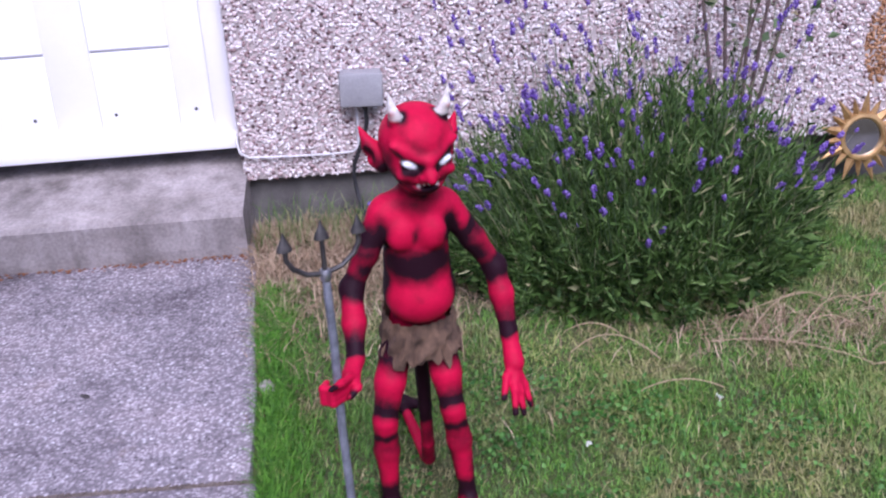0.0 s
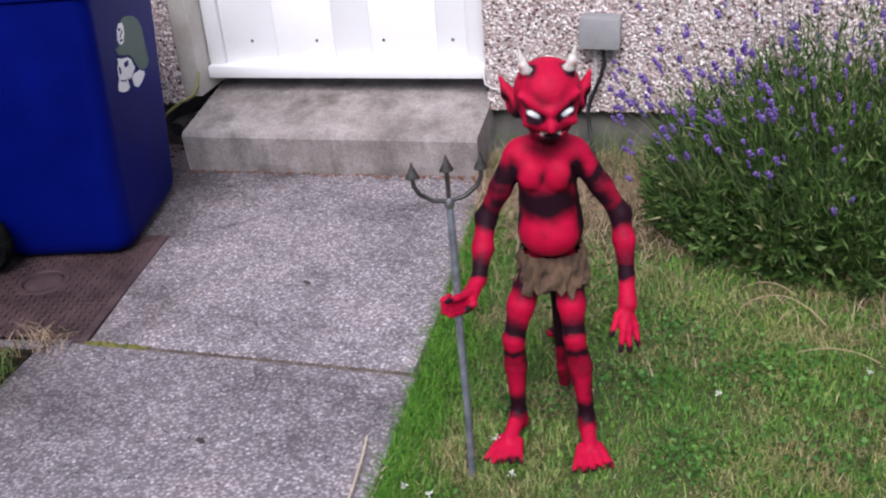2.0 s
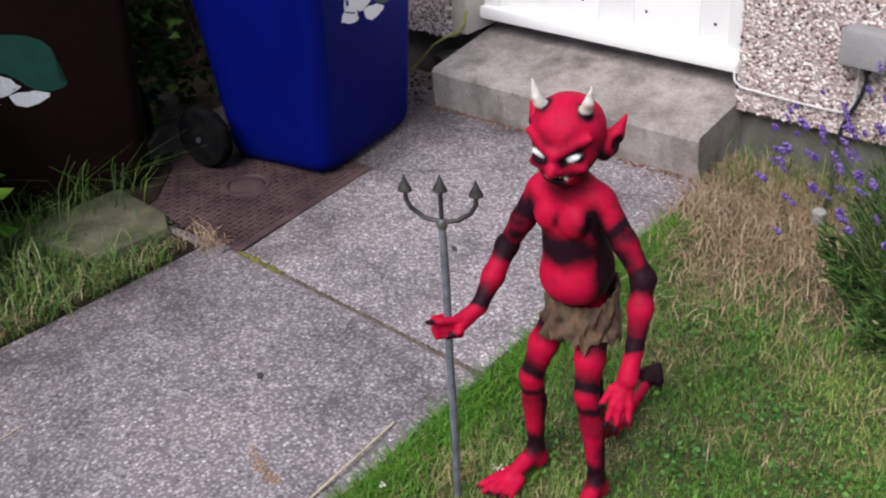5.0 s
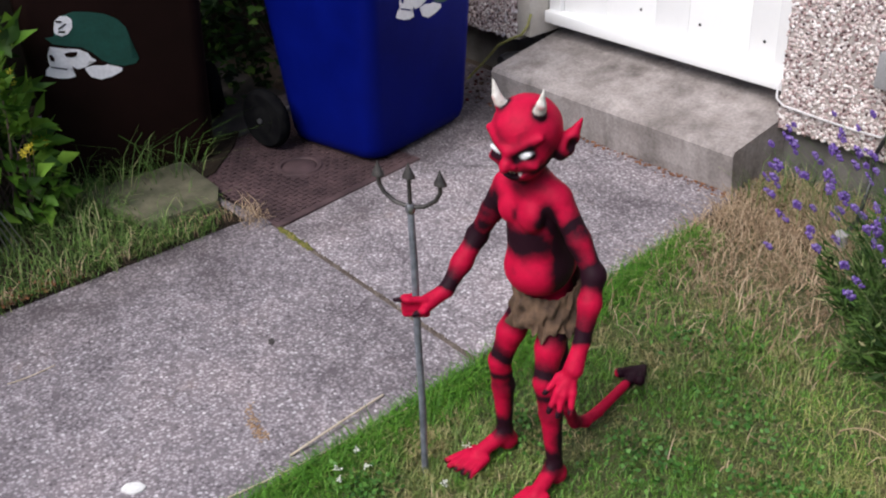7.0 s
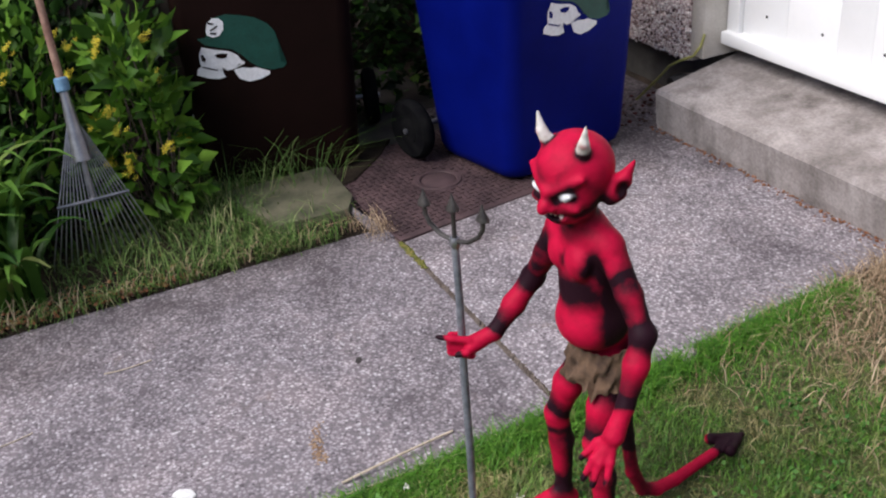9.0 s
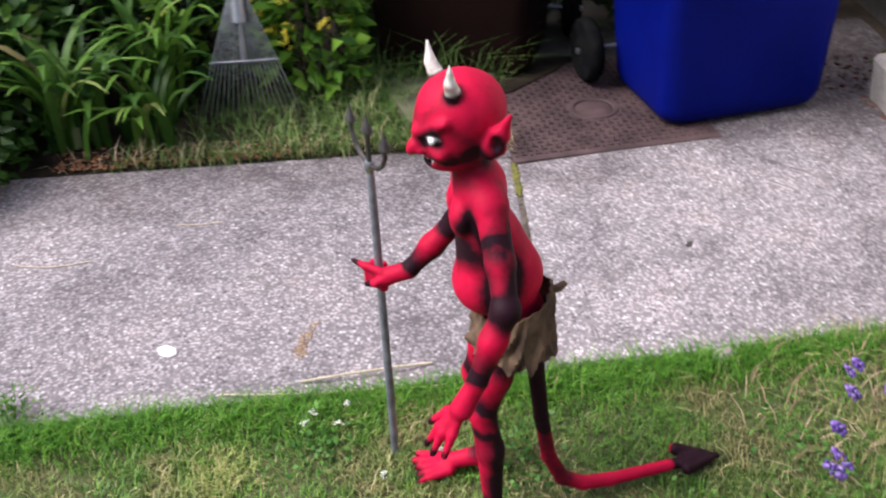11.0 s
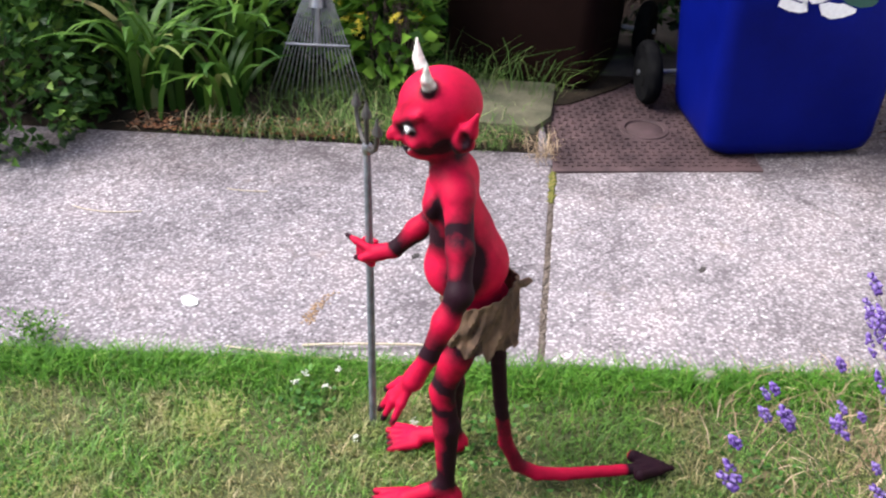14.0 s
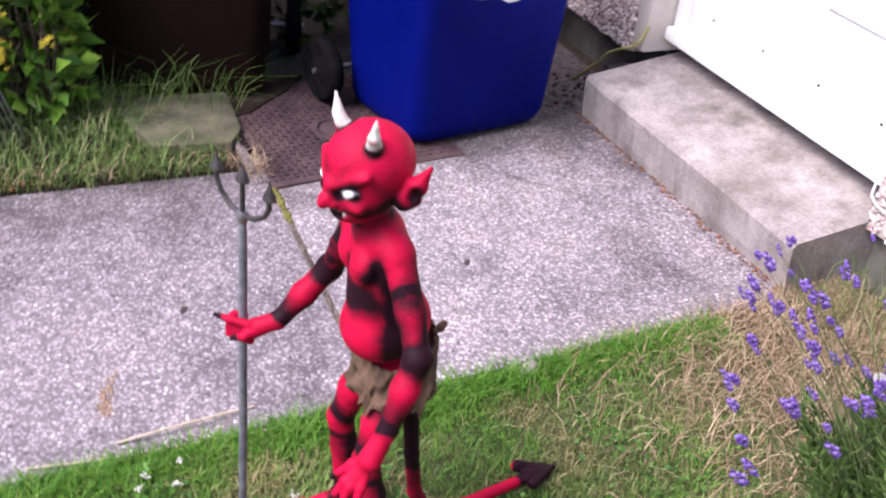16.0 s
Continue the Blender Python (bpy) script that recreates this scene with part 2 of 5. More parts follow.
def loose(name, verts, faces, material, parent=None):
    """One mesh from arrays of corners and triangles."""
    me = bpy.data.meshes.new(name)
    v, f = np.asarray(verts, np.float32).reshape(-1, 3), np.asarray(faces, np.int32)
    k = f.shape[1]
    me.vertices.add(len(v))
    me.vertices.foreach_set("co", v.ravel())
    me.loops.add(f.size)
    me.loops.foreach_set("vertex_index", f.ravel())
    me.polygons.add(len(f))
    me.polygons.foreach_set("loop_start", np.arange(0, f.size, k, dtype=np.int32))
    me.polygons.foreach_set("loop_total", np.full(len(f), k, np.int32))
    me.polygons.foreach_set("use_smooth", np.ones(len(f), bool))
    me.update(calc_edges=True)
    me.validate()
    me.materials.append(material)
    ob = new(name, me)
    ob.parent = parent
    return ob


rng = np.random.default_rng(7)


# ---- ground, path, step ----
WALL_Y = 3.87
SLAB_EDGE = [(-0.20, -3.0), (-0.235, 0.6), (-0.27, 1.4), (-0.305, 2.225)]
ground = tagged(link("ground", prism(bmesh.new(), [(-60, -60), (60, -60), (60, 60), (-60, 60)], -0.4, -0.035), SOIL), "bare dry earth under lawn and beds", "ground", kind="structure")
lawn_soil = tagged(link("lawn", prism(bmesh.new(), [(-0.22, -3.0), (6.0, -3.0), (6.0, 3.9), (-0.43, 3.9), (-0.36, 3.0), (-0.32, 2.2)], -0.034, -0.012), TURF), "mown lawn with dry patches beside the path", "lawn", kind="structure")
path = thing("path", pose(0, 0, 0), "grey exposed-aggregate concrete garden path with a mossy joint", "path", kind="structure")
bm = prism(bmesh.new(), [(-1.54, -3.0)] + SLAB_EDGE + [(-1.415, 2.258), (-1.54, 2.262)], -0.12, 0.0, bevel=0.008)
part("slab", bm, PATH, path)
bm = prism(bmesh.new(), [(-1.396, 2.276), (-0.318, 2.24), (-0.335, 2.65), (-0.37, 3.05), (-0.415, 3.9), (-2.5, 3.9), (-2.5, 2.885), (-1.486, 2.998)], -0.12, 0.0, bevel=0.008)
part("slab", bm, PATH, path)
step = tagged(link("doorstep", bmesh.new(), STEP), "worn grey concrete doorstep sloping up to the door", "step", kind="structure")
bm = bmesh.new()
prof = [(3.62, -0.05), (3.605, 0.04), (3.594, 0.158), (3.606, 0.174), (4.09, 0.255), (4.09, -0.05)]
NX = 24
rows_ = [[bm.verts.new((-1.70 + 1.272 * i / NX, y + 0.004 * noise.noise((i * 0.5, z * 9, 0)), z + 0.003 * noise.noise((i * 0.7, y * 5, 3)))) for y, z in prof] for i in range(NX + 1)]
for a, b in zip(rows_, rows_[1:]):
    for k in range(6):
        bm.faces.new((a[k], a[(k + 1) % 6], b[(k + 1) % 6], b[k]))
bm.faces.new(rows_[0])
bm.faces.new(rows_[-1][::-1])
bmesh.ops.recalc_face_normals(bm, faces=bm.faces)
bm.to_mesh(step.data)
bm.free()

# ---- house wall and door ----
wall = thing("wall_house", pose(0, 0, 0), "pink-grey pebble-dashed house wall over a recessed plinth", "wall", kind="structure")
bm = bmesh.new()
box(bm, -0.442, 6.0, WALL_Y, 4.25, 0.188, 2.9, 0.012)
part("render_coat", bm, MORTAR, wall)
bm = bmesh.new()
box(bm, -4.2, -1.78, WALL_Y - 0.03, 4.25, 0.215, 2.9, 0.02)
part("render_coat", bm, MORTAR, wall)
part("plinth", box(bmesh.new(), -0.46, 6.0, 3.925, 4.25, -0.1, 0.195), PLINTH, wall, "dark plinth")
# Shade of the left void and the door recess is put into this dark colour.
part("plinth", box(bmesh.new(), -4.2, -1.76, 4.0, 4.25, -0.1, 0.22), PLINTH, wall, "dark plinth")
part("riser", box(bmesh.new(), -1.775, -0.445, 4.08, 4.25, -0.05, 0.40), PLINTH, wall, "concrete riser coloured dark for the shade under the door")
part("reveal", box(bmesh.new(), -1.784, -1.70, WALL_Y - 0.034, 4.2, 0.25, 2.3, 0.008), CREAM, wall, "cream painted door reveal")
part("lintel", box(bmesh.new(), -1.78, -0.442, WALL_Y, 4.25, 2.3, 2.9), MORTAR, wall)
door = thing("door_1", pose(-1.695, 3.95, 0.305), "white painted panelled house door, closed", "door", kind="structure")
part("frame", box(bmesh.new(), 0, 0.07, 0.0, 0.1, 0.02, 1.96, 0.004), WHITE, door)
part("frame", box(bmesh.new(), 1.165, 1.245, 0.0, 0.1, 0.02, 1.96, 0.004), WHITE, door)
part("frame", box(bmesh.new(), 0.07, 1.165, 0.0, 0.1, 1.9, 1.96, 0.004), WHITE, door)
bm = bmesh.new()
box(bm, 0.072, 1.163, 0.035, 0.08, 0.0, 1.9)
part("leaf", bm, WHITE, door)
for x0, x1 in ((0.072, 0.318), (0.582, 0.746), (1.035, 1.163)):
    part("stile", box(bmesh.new(), x0, x1, 0.022, 0.036, 0.0, 1.9, 0.004), WHITE, door)
for z0, z1 in ((0.0, 0.392), (0.86, 1.02), (1.78, 1.9)):
    for x0, x1 in ((0.318, 0.582), (0.746, 1.035)):
        part("rail", box(bmesh.new(), x0, x1, 0.022, 0.036, z0, z1, 0.004), WHITE, door)
# Thin grey strip drawing the line at each panel's lower edge.
for x0, x1 in ((0.318, 0.582), (0.746, 1.035)):
    part("panel_bead", box(bmesh.new(), x0 + 0.002, x1 - 0.002, 0.020, 0.034, 0.392, 0.399, 0.002), GREYBOX, door, "grey bead along the panel's foot")
part("weatherboard", box(bmesh.new(), -0.003, 1.248, -0.03, 0.03, 0.0, 0.055, 0.008), WHITE, door, "projecting white weatherboard")
for k in range(4):
    part("screw_hole", lathe(bmesh.new(), [(0.004, 0), (0.0065, 0.003), (0.004, 0.006)], 10, pose(0.207 + 0.298 * k, 0.024, 0.152, 90)), HOLE, door)


# ---- wheelie bins ----
def wheelie_bin(m, plastic, label, wheels=True):
    b = thing("wheelie_bin", m, label, "bin")
    bm = bmesh.new()
    n = 28

    def ring(hx0, hx1, hy, z, r):
        pts = []
        for cx, cy, a0 in ((hx1 - r, hy - r, 0), (hx0 + r, hy - r, 90), (hx0 + r, -hy + r, 180), (hx1 - r, -hy + r, 270)):
            for k in range(7):
                a = radians(a0 + 15 * k)
                pts.append(bm.verts.new((cx + r * math.cos(a), cy + r * math.sin(a), z)))
        return pts
    levels = [(-0.19, 0.205, 0.26, 0.0, 0.08), (-0.212, 0.226, 0.283, 0.006, 0.08), (-0.230, 0.242, 0.301, 0.024, 0.075), (-0.24, 0.25, 0.31, 0.06, 0.07), (-0.31, 0.285, 0.328, 0.62, 0.06), (-0.345, 0.305, 0.335, 0.93, 0.055), (-0.37, 0.32, 0.345, 0.94, 0.05), (-0.37, 0.32, 0.345, 0.975, 0.05)]
    rings = [ring(*l) for l in levels]
    for a, c in zip(rings, rings[1:]):
        for k in range(n):
            bm.faces.new((a[k], a[(k + 1) % n], c[(k + 1) % n], c[k]))
    bm.faces.new(rings[0][::-1])
    bm.faces.new(rings[-1])
    part("body", bm, plastic, b)
    bm = bmesh.new()
    box(bm, -0.39, 0.335, -0.35, 0.35, 0.978, 1.03, 0.02)
    part("lid", bm, plastic, b)
    part("handle", tube(bmesh.new(), [(-0.37, -0.25, 0.95), (-0.42, -0.25, 1.0), (-0.42, 0.25, 1.0), (-0.37, 0.25, 0.95)], 0.014), plastic, b)
    part("axle", tube(bmesh.new(), [(-0.25, -0.447, 0.125), (-0.25, 0.447, 0.125)], 0.011), STEEL, b)
    for s in (-1, 1):
        w = part("wheel", lathe(bmesh.new(), [(0.06, -0.028), (0.11, -0.028), (0.122, -0.016), (0.125, 0.0), (0.122, 0.016), (0.11, 0.028), (0.06, 0.028)], 32, pose(-0.25, s * 0.405, 0.125, 90)), RUBBER, b, "black rubber wheel")
        part("hub", lathe(bmesh.new(), [(0.02, -0.034), (0.056, -0.03), (0.056, 0.03), (0.02, 0.034)], 20, pose(-0.25, s * 0.405, 0.125, 90)), RUBBER, w)
    return b


def on_face(y, z):
    """A place on a bin's front face."""
    return 0.2505 + (z - 0.06) * 0.0628, y, z


def decal(b, outline, material, name, lift=0.0015, shift=0.0):
    bm = bmesh.new()
    lo, hi = [], []
    for y, z in outline:
        y = y + shift
        x, _, _ = on_face(y, z)
        lo.append(bm.verts.new((x - 0.004, y, z)))
        hi.append(bm.verts.new((x + lift, y, z)))
    k = len(lo)
    bm.faces.new(hi)
    bm.faces.new(lo[::-1])
    for i in range(k):
        bm.faces.new((lo[i], lo[(i + 1) % k], hi[(i + 1) % k], hi[i]))
    bmesh.ops.triangulate(bm, faces=bm.faces)
    return part(name, bm, material, b)


def blob(cy, cz, ry, rz, n=20, a0=0, a1=360, wob=0.0):
    return [(cy + ry * math.cos(radians(a0 + (a1 - a0) * i / n)) * (1 + wob * math.sin(i * 2.7)), cz + rz * math.sin(radians(a0 + (a1 - a0) * i / n)) * (1 + wob * math.cos(i * 3.9))) for i in range(n)]


blue_bin = wheelie_bin(pose(-1.838, 3.070, 0.012, 0, 0, 10.7), BLUE, "blue plastic wheelie bin with a skull-and-helmet sticker")
brown_bin = wheelie_bin(pose(-2.385, 2.19, 0.0, 0, 0, -18), BROWN, "dark brown plastic wheelie bin with a skull-and-helmet sticker")


def sticker(b, plastic, dy, dz):
    """A helmeted skull cut from vinyl; all its pieces are flat."""
    def put(name, pts, material, lift=0.0015):
        decal(b, [(y + dy, z + dz) for y, z in pts], material, name, lift)
    put("helmet_shape", [(-0.245, 0.619), (-0.214, 0.621), (-0.198, 0.666), (-0.169, 0.693), (-0.131, 0.701), (-0.079, 0.692), (-0.028, 0.678), (0.015, 0.651), (0.039, 0.617), (0.047, 0.579), (0.041, 0.53), (0.043, 0.496), (0.068, 0.489), (0.053, 0.473), (0.012, 0.469), (-0.033, 0.481), (-0.068, 0.509), (-0.096, 0.542), (-0.126, 0.566), (-0.171, 0.577), (-0.222, 0.593)], DECALGREEN)
    put("skull_shape", [(-0.236, 0.586), (-0.198, 0.573), (-0.14, 0.56), (-0.11, 0.541), (-0.1, 0.521), (-0.085, 0.509), (-0.093, 0.503), (-0.111, 0.511), (-0.125, 0.489), (-0.156, 0.485), (-0.173, 0.5), (-0.185, 0.49), (-0.171, 0.475), (-0.166, 0.46), (-0.191, 0.455), (-0.23, 0.462), (-0.27, 0.48), (-0.265, 0.501), (-0.248, 0.513), (-0.251, 0.529), (-0.249, 0.558), (-0.233, 0.566)], DECALWHITE)
    put("jaw_shape", [(-0.131, 0.485), (-0.098, 0.49), (-0.066, 0.483), (-0.049, 0.485), (0.001, 0.464), (-0.001, 0.451), (-0.04, 0.436), (-0.081, 0.431), (-0.115, 0.447), (-0.125, 0.467)], DECALWHITE)
    put("eye_shape", [(-0.192, 0.552), (-0.171, 0.555), (-0.145, 0.551), (-0.151, 0.537), (-0.168, 0.534), (-0.187, 0.54)], plastic, 0.003)
    put("nose_shape", [(-0.245, 0.556), (-0.235, 0.556), (-0.227, 0.54), (-0.231, 0.527), (-0.242, 0.533)], plastic, 0.003)
    put("tooth_line", [(-0.245, 0.512), (-0.195, 0.494), (-0.188, 0.496), (-0.195, 0.489), (-0.246, 0.507)], plastic, 0.003)
    put("badge_shape", [(-0.21, 0.646), (-0.2, 0.677), (-0.179, 0.691), (-0.156, 0.69), (-0.142, 0.674), (-0.145, 0.646), (-0.164, 0.623), (-0.188, 0.618), (-0.208, 0.631)], DECALWHITE, 0.003)
    put("badge_bar", [(-0.199, 0.680), (-0.178, 0.674), (-0.178, 0.667), (-0.197, 0.671)], plastic, 0.0045)
    put("badge_bar", [(-0.195, 0.648), (-0.166, 0.664), (-0.163, 0.660), (-0.190, 0.644)], plastic, 0.0045)
    put("badge_bar", [(-0.196, 0.640), (-0.172, 0.636), (-0.173, 0.629), (-0.195, 0.633)], plastic, 0.0045)


sticker(blue_bin, BLUE, 0.098, 0.092)
sticker(brown_bin, BROWN, 0.0, 0.0)


# ---- devil statue: blended solids, skinned once ----
GRID = 0.0037
LOW = np.array((-0.13, 1.76, -0.012))
SIZE = [int(v / GRID) for v in (0.52, 0.86, 1.08)]
field = np.full(SIZE, 1.0, np.float32)


def region(lo, hi):
    i0 = [max(0, int((a - b) / GRID)) for a, b in zip(lo, LOW)]
    i1 = [min(n, int((a - b) / GRID) + 2) for a, b, n in zip(hi, LOW, SIZE)]
    ax = [LOW[k] + GRID * np.arange(i0[k], i1[k]) for k in range(3)]
    grid = np.stack(np.meshgrid(*ax, indexing="ij"), -1)
    return tuple(slice(a, b) for a, b in zip(i0, i1)), grid


def blend(sl, d, k, cut=False):
    old = field[sl]
    if cut:
        d = -d
        h = np.clip(0.5 - 0.5 * (old - d) / k, 0, 1)
        field[sl] = old + (d - old) * h + k * h * (1 - h)
    else:
        h = np.clip(0.5 + 0.5 * (old - d) / k, 0, 1)
        field[sl] = old + (d - old) * h - k * h * (1 - h)


def limb(a, b, ra, rb, k=0.012, cut=False):
    a, b = np.array(a, float), np.array(b, float)
    m = max(ra, rb) + k + 0.012
    sl, g = region(np.minimum(a, b) - m, np.maximum(a, b) + m)
    ab = b - a
    h = np.clip(((g - a) @ ab) / max(ab @ ab, 1e-9), 0, 1)
    blend(sl, np.linalg.norm(g - a - h[..., None] * ab, axis=-1) - (ra + (rb - ra) * h), k, cut)


def lump(c, r, k=0.015, turn=(0, 0, 0), cut=False):
    c, r = np.array(c, float), np.array(r, float)
    m = r.max() + k + 0.012
    sl, g = region(c - m, c + m)
    q = (g - c) @ np.array(Euler([radians(v) for v in turn]).to_matrix())
    k0, k1 = np.linalg.norm(q / r, axis=-1), np.linalg.norm(q / (r * r), axis=-1)
    blend(sl, k0 * (k0 - 1) / np.maximum(k1, 1e-6), k, cut)


def chain(points, radii, k=0.012):
    for a, b, ra, rb in zip(points, points[1:], radii, radii[1:]):
        limb(a, b, ra, rb, k)


HEAD_X, HEAD_Y, FACE_TURN = 0.134, 1.992, 14.0
SF, CF = math.sin(radians(FACE_TURN)), math.cos(radians(FACE_TURN))


def hp(side, ahead, z):
    """A place in the head: to the statue's left, ahead of its middle, and the height."""
    return HEAD_X + CF * side + SF * ahead, HEAD_Y + SF * side - CF * ahead, z


# trunk
lump((0.122, 2.056, 0.59), (0.074, 0.078, 0.078), 0.02)
lump((0.122, 2.025, 0.578), (0.068, 0.058, 0.055), 0.03)
lump((0.122, 2.022, 0.715), (0.066, 0.048, 0.085), 0.035)
lump((0.12, 2.04, 0.655), (0.066, 0.06, 0.07), 0.03)
for s in (-1, 1):
    lump((0.122 + s * 0.031, 1.984, 0.735), (0.032, 0.022, 0.036), 0.009)
lump((0.113, 2.082, 0.49), (0.060, 0.060, 0.06), 0.02)
limb((0.126, 2.02, 0.77), (0.13, 2.0, 0.85), 0.037, 0.033, 0.03)
lump((0.183, 2.03, 0.776), (0.030, 0.034, 0.034), 0.025)
lump((0.124, 2.022, 0.792), (0.052, 0.038, 0.034), 0.03)
lump((0.062, 2.012, 0.778), (0.030, 0.034, 0.034), 0.025)
# left arm, hanging
SHL, ELL, WRL = (0.193, 2.033, 0.766), (0.282, 2.046, 0.622), (0.303, 1.992, 0.487)
chain([SHL, (0.240, 2.042, 0.69), ELL], [0.029, 0.0255, 0.022], 0.012)
lump((0.284, 2.045, 0.62), (0.026, 0.026, 0.024), 0.01)
chain([ELL, (0.294, 2.022, 0.565), WRL], [0.0225, 0.0245, 0.0175], 0.012)
PALML = (0.308, 1.962, 0.43)
chain([WRL, PALML], [0.0165, 0.022], 0.012)
for k, (tip, mid) in enumerate((((0.336, 1.925, 0.345), (0.326, 1.942, 0.385)), ((0.318, 1.905, 0.338), (0.314, 1.925, 0.382)), ((0.299, 1.896, 0.345), (0.302, 1.92, 0.388)), ((0.277, 1.906, 0.378), (0.288, 1.937, 0.412)))):
    root = Vector(PALML).lerp(Vector(mid), 0.35)
    chain([root, mid, tip], [0.0095, 0.0085, 0.0065], 0.006)
# right arm, holding the pole
SHR, ELR, WRR = (0.053, 2.006, 0.768), (-0.018, 1.985, 0.625), (-0.02, 1.887, 0.518)
chain([SHR, (0.017, 1.998, 0.695), ELR], [0.029, 0.0255, 0.021], 0.012)
lump(ELR, (0.025, 0.025, 0.024), 0.01)
chain([ELR, (-0.018, 1.935, 0.572), WRR], [0.0225, 0.0235, 0.0165], 0.012)
FIST = (-0.034, 1.842, 0.497)
chain([WRR, FIST], [0.0165, 0.02], 0.012)
for dz in (-0.026, -0.012, 0.002):
    chain([(-0.032, 1.835, 0.497 + dz), (-0.068, 1.804, 0.496 + dz), (-0.086, 1.816, 0.495 + dz), (-0.08, 1.838, 0.494 + dz)], [0.009, 0.0085, 0.0085, 0.007], 0.005)
chain([(-0.032, 1.83, 0.51), (-0.05, 1.80, 0.515), (-0.07, 1.775, 0.518)], [0.009, 0.008, 0.005], 0.005)
chain([(-0.025, 1.85, 0.50), (-0.02, 1.82, 0.492), (-0.035, 1.80, 0.482)], [0.009, 0.009, 0.0065], 0.005)
# legs
chain([(0.072, 2.07, 0.46), (0.044, 2.03, 0.37), (0.026, 2.01, 0.285)], [0.037, 0.033, 0.025], 0.012)
chain([(0.026, 2.008, 0.285), (0.024, 2.022, 0.2), (0.024, 2.026, 0.075)], [0.027, 0.0275, 0.019], 0.012)
chain([(0.155, 2.07, 0.46), (0.167, 2.035, 0.38), (0.176, 2.01, 0.30)], [0.037, 0.033, 0.025], 0.012)
chain([(0.176, 2.01, 0.30), (0.187, 2.022, 0.21), (0.199, 2.024, 0.075)], [0.026, 0.0275, 0.019], 0.012)


def foot(ankle, toe, spread):
    a, t = Vector(ankle), Vector(toe)
    d = (t - a).normalized()
    across = Vector((-d.y, d.x, 0)).normalized()
    lump((a.x, a.y + 0.012, 0.022), (0.024, 0.028, 0.026), 0.02)
    limb((a.x, a.y, 0.05), a.lerp(t, 0.55) + Vector((0, 0, 0.024)), 0.021, 0.018, 0.02)
    for k in range(5):
        u = k / 4 - 0.5
        root = a.lerp(t, 0.5) + across * u * 0.045 + Vector((0, 0, 0.02))
        tip = t + across * u * spread + d * (-0.022 * abs(u + 0.25)) + Vector((0, 0, 0.01))
        limb(root, tip, 0.0125, 0.0075, 0.008)


foot((0.024, 2.024, 0.0), (0.008, 1.868, 0.0), 0.085)
foot((0.199, 2.022, 0.0), (0.235, 1.872, 0.0), 0.09)
# tail with its spade tip
TAIL = [Vector(v) for v in ((0.115, 2.105, 0.46), (0.118, 2.122, 0.36), (0.12, 2.134, 0.23), (0.121, 2.15, 0.12), (0.121, 2.18, 0.055), (0.117, 2.225, 0.03), (0.108, 2.285, 0.024), (0.075, 2.455, 0.026))]
chain(TAIL, [0.019, 0.0175, 0.0155, 0.0155, 0.016, 0.0155, 0.0145, 0.0125], 0.006)
for s in (-1, 1):
    chain([(0.06, 2.535, 0.022), (0.073 + s * 0.03, 2.452 + s * 0.006, 0.034)], [0.004, 0.015], 0.01)
lump((0.07, 2.482, 0.026), (0.022, 0.036, 0.013), 0.012, (0, 0, 11))
# head
lump(hp(0, 0.0, 0.934), (0.0725, 0.077, 0.069), 0.01, (0, 0, FACE_TURN))
lump(hp(0, 0.016, 0.885), (0.057, 0.054, 0.045), 0.03, (0, 0, FACE_TURN))
lump(hp(0, 0.036, 0.856), (0.036, 0.034, 0.024), 0.022, (0, 0, FACE_TURN))
for s in (-1, 1):
    lump(hp(s * 0.036, 0.080, 0.903), (0.023, 0.016, 0.012), 0.008, (0, s * -20, FACE_TURN), cut=True)
    limb(hp(s * 0.004, 0.076, 0.908), hp(s * 0.062, 0.050, 0.940), 0.0095, 0.006, 0.013)
    lump(hp(s * 0.041, 0.054, 0.882), (0.018, 0.012, 0.010), 0.016, (0, s * 16, FACE_TURN))
    lump(hp(s * 0.036, 0.0605, 0.904), (0.0165, 0.010, 0.0085), 0.002, (0, s * -18, FACE_TURN))
    # ears
    chain([hp(s * 0.066, -0.028, 0.892), hp(s * 0.082, -0.038, 0.915), hp(s * 0.099, -0.050, 0.955)], [0.019, 0.0160, 0.0035], 0.008)
    limb(hp(s * 0.064, -0.026, 0.880), hp(s * 0.076, -0.038, 0.888), 0.016, 0.0135, 0.008)
    lump(hp(s * 0.093, -0.025, 0.903), (0.012, 0.013, 0.018), 0.005, (0, s * 22, FACE_TURN), cut=True)
    # horns
    chain([hp(s * 0.044, 0.026, 0.980), hp(s * 0.052, 0.034, 1.003), hp(s * 0.059, 0.036, 1.038)], [0.0145, 0.0105, 0.0025], 0.003)
chain([hp(0, 0.066, 0.898), hp(0, 0.084, 0.882), hp(0, 0.091, 0.875)], [0.010, 0.0110, 0.0085], 0.010)
for s in (-1, 1):
    lump(hp(s * 0.012, 0.077, 0.876), (0.008, 0.009, 0.006), 0.006)
lump(hp(0, 0.070, 0.856), (0.027, 0.014, 0.0055), 0.004, (0, 0, FACE_TURN), cut=True)
for s in (-1, 1):
    limb(hp(s * 0.020, 0.064, 0.858), hp(s * 0.031, 0.052, 0.866), 0.005, 0.003, 0.004, cut=True)
for s in range(-2, 3):
    limb(hp(s * 0.0092, 0.066 - s * s * 0.0022, 0.866), hp(s * 0.0092, 0.067 - s * s * 0.0022, 0.857), 0.0044, 0.0024, 0.001)


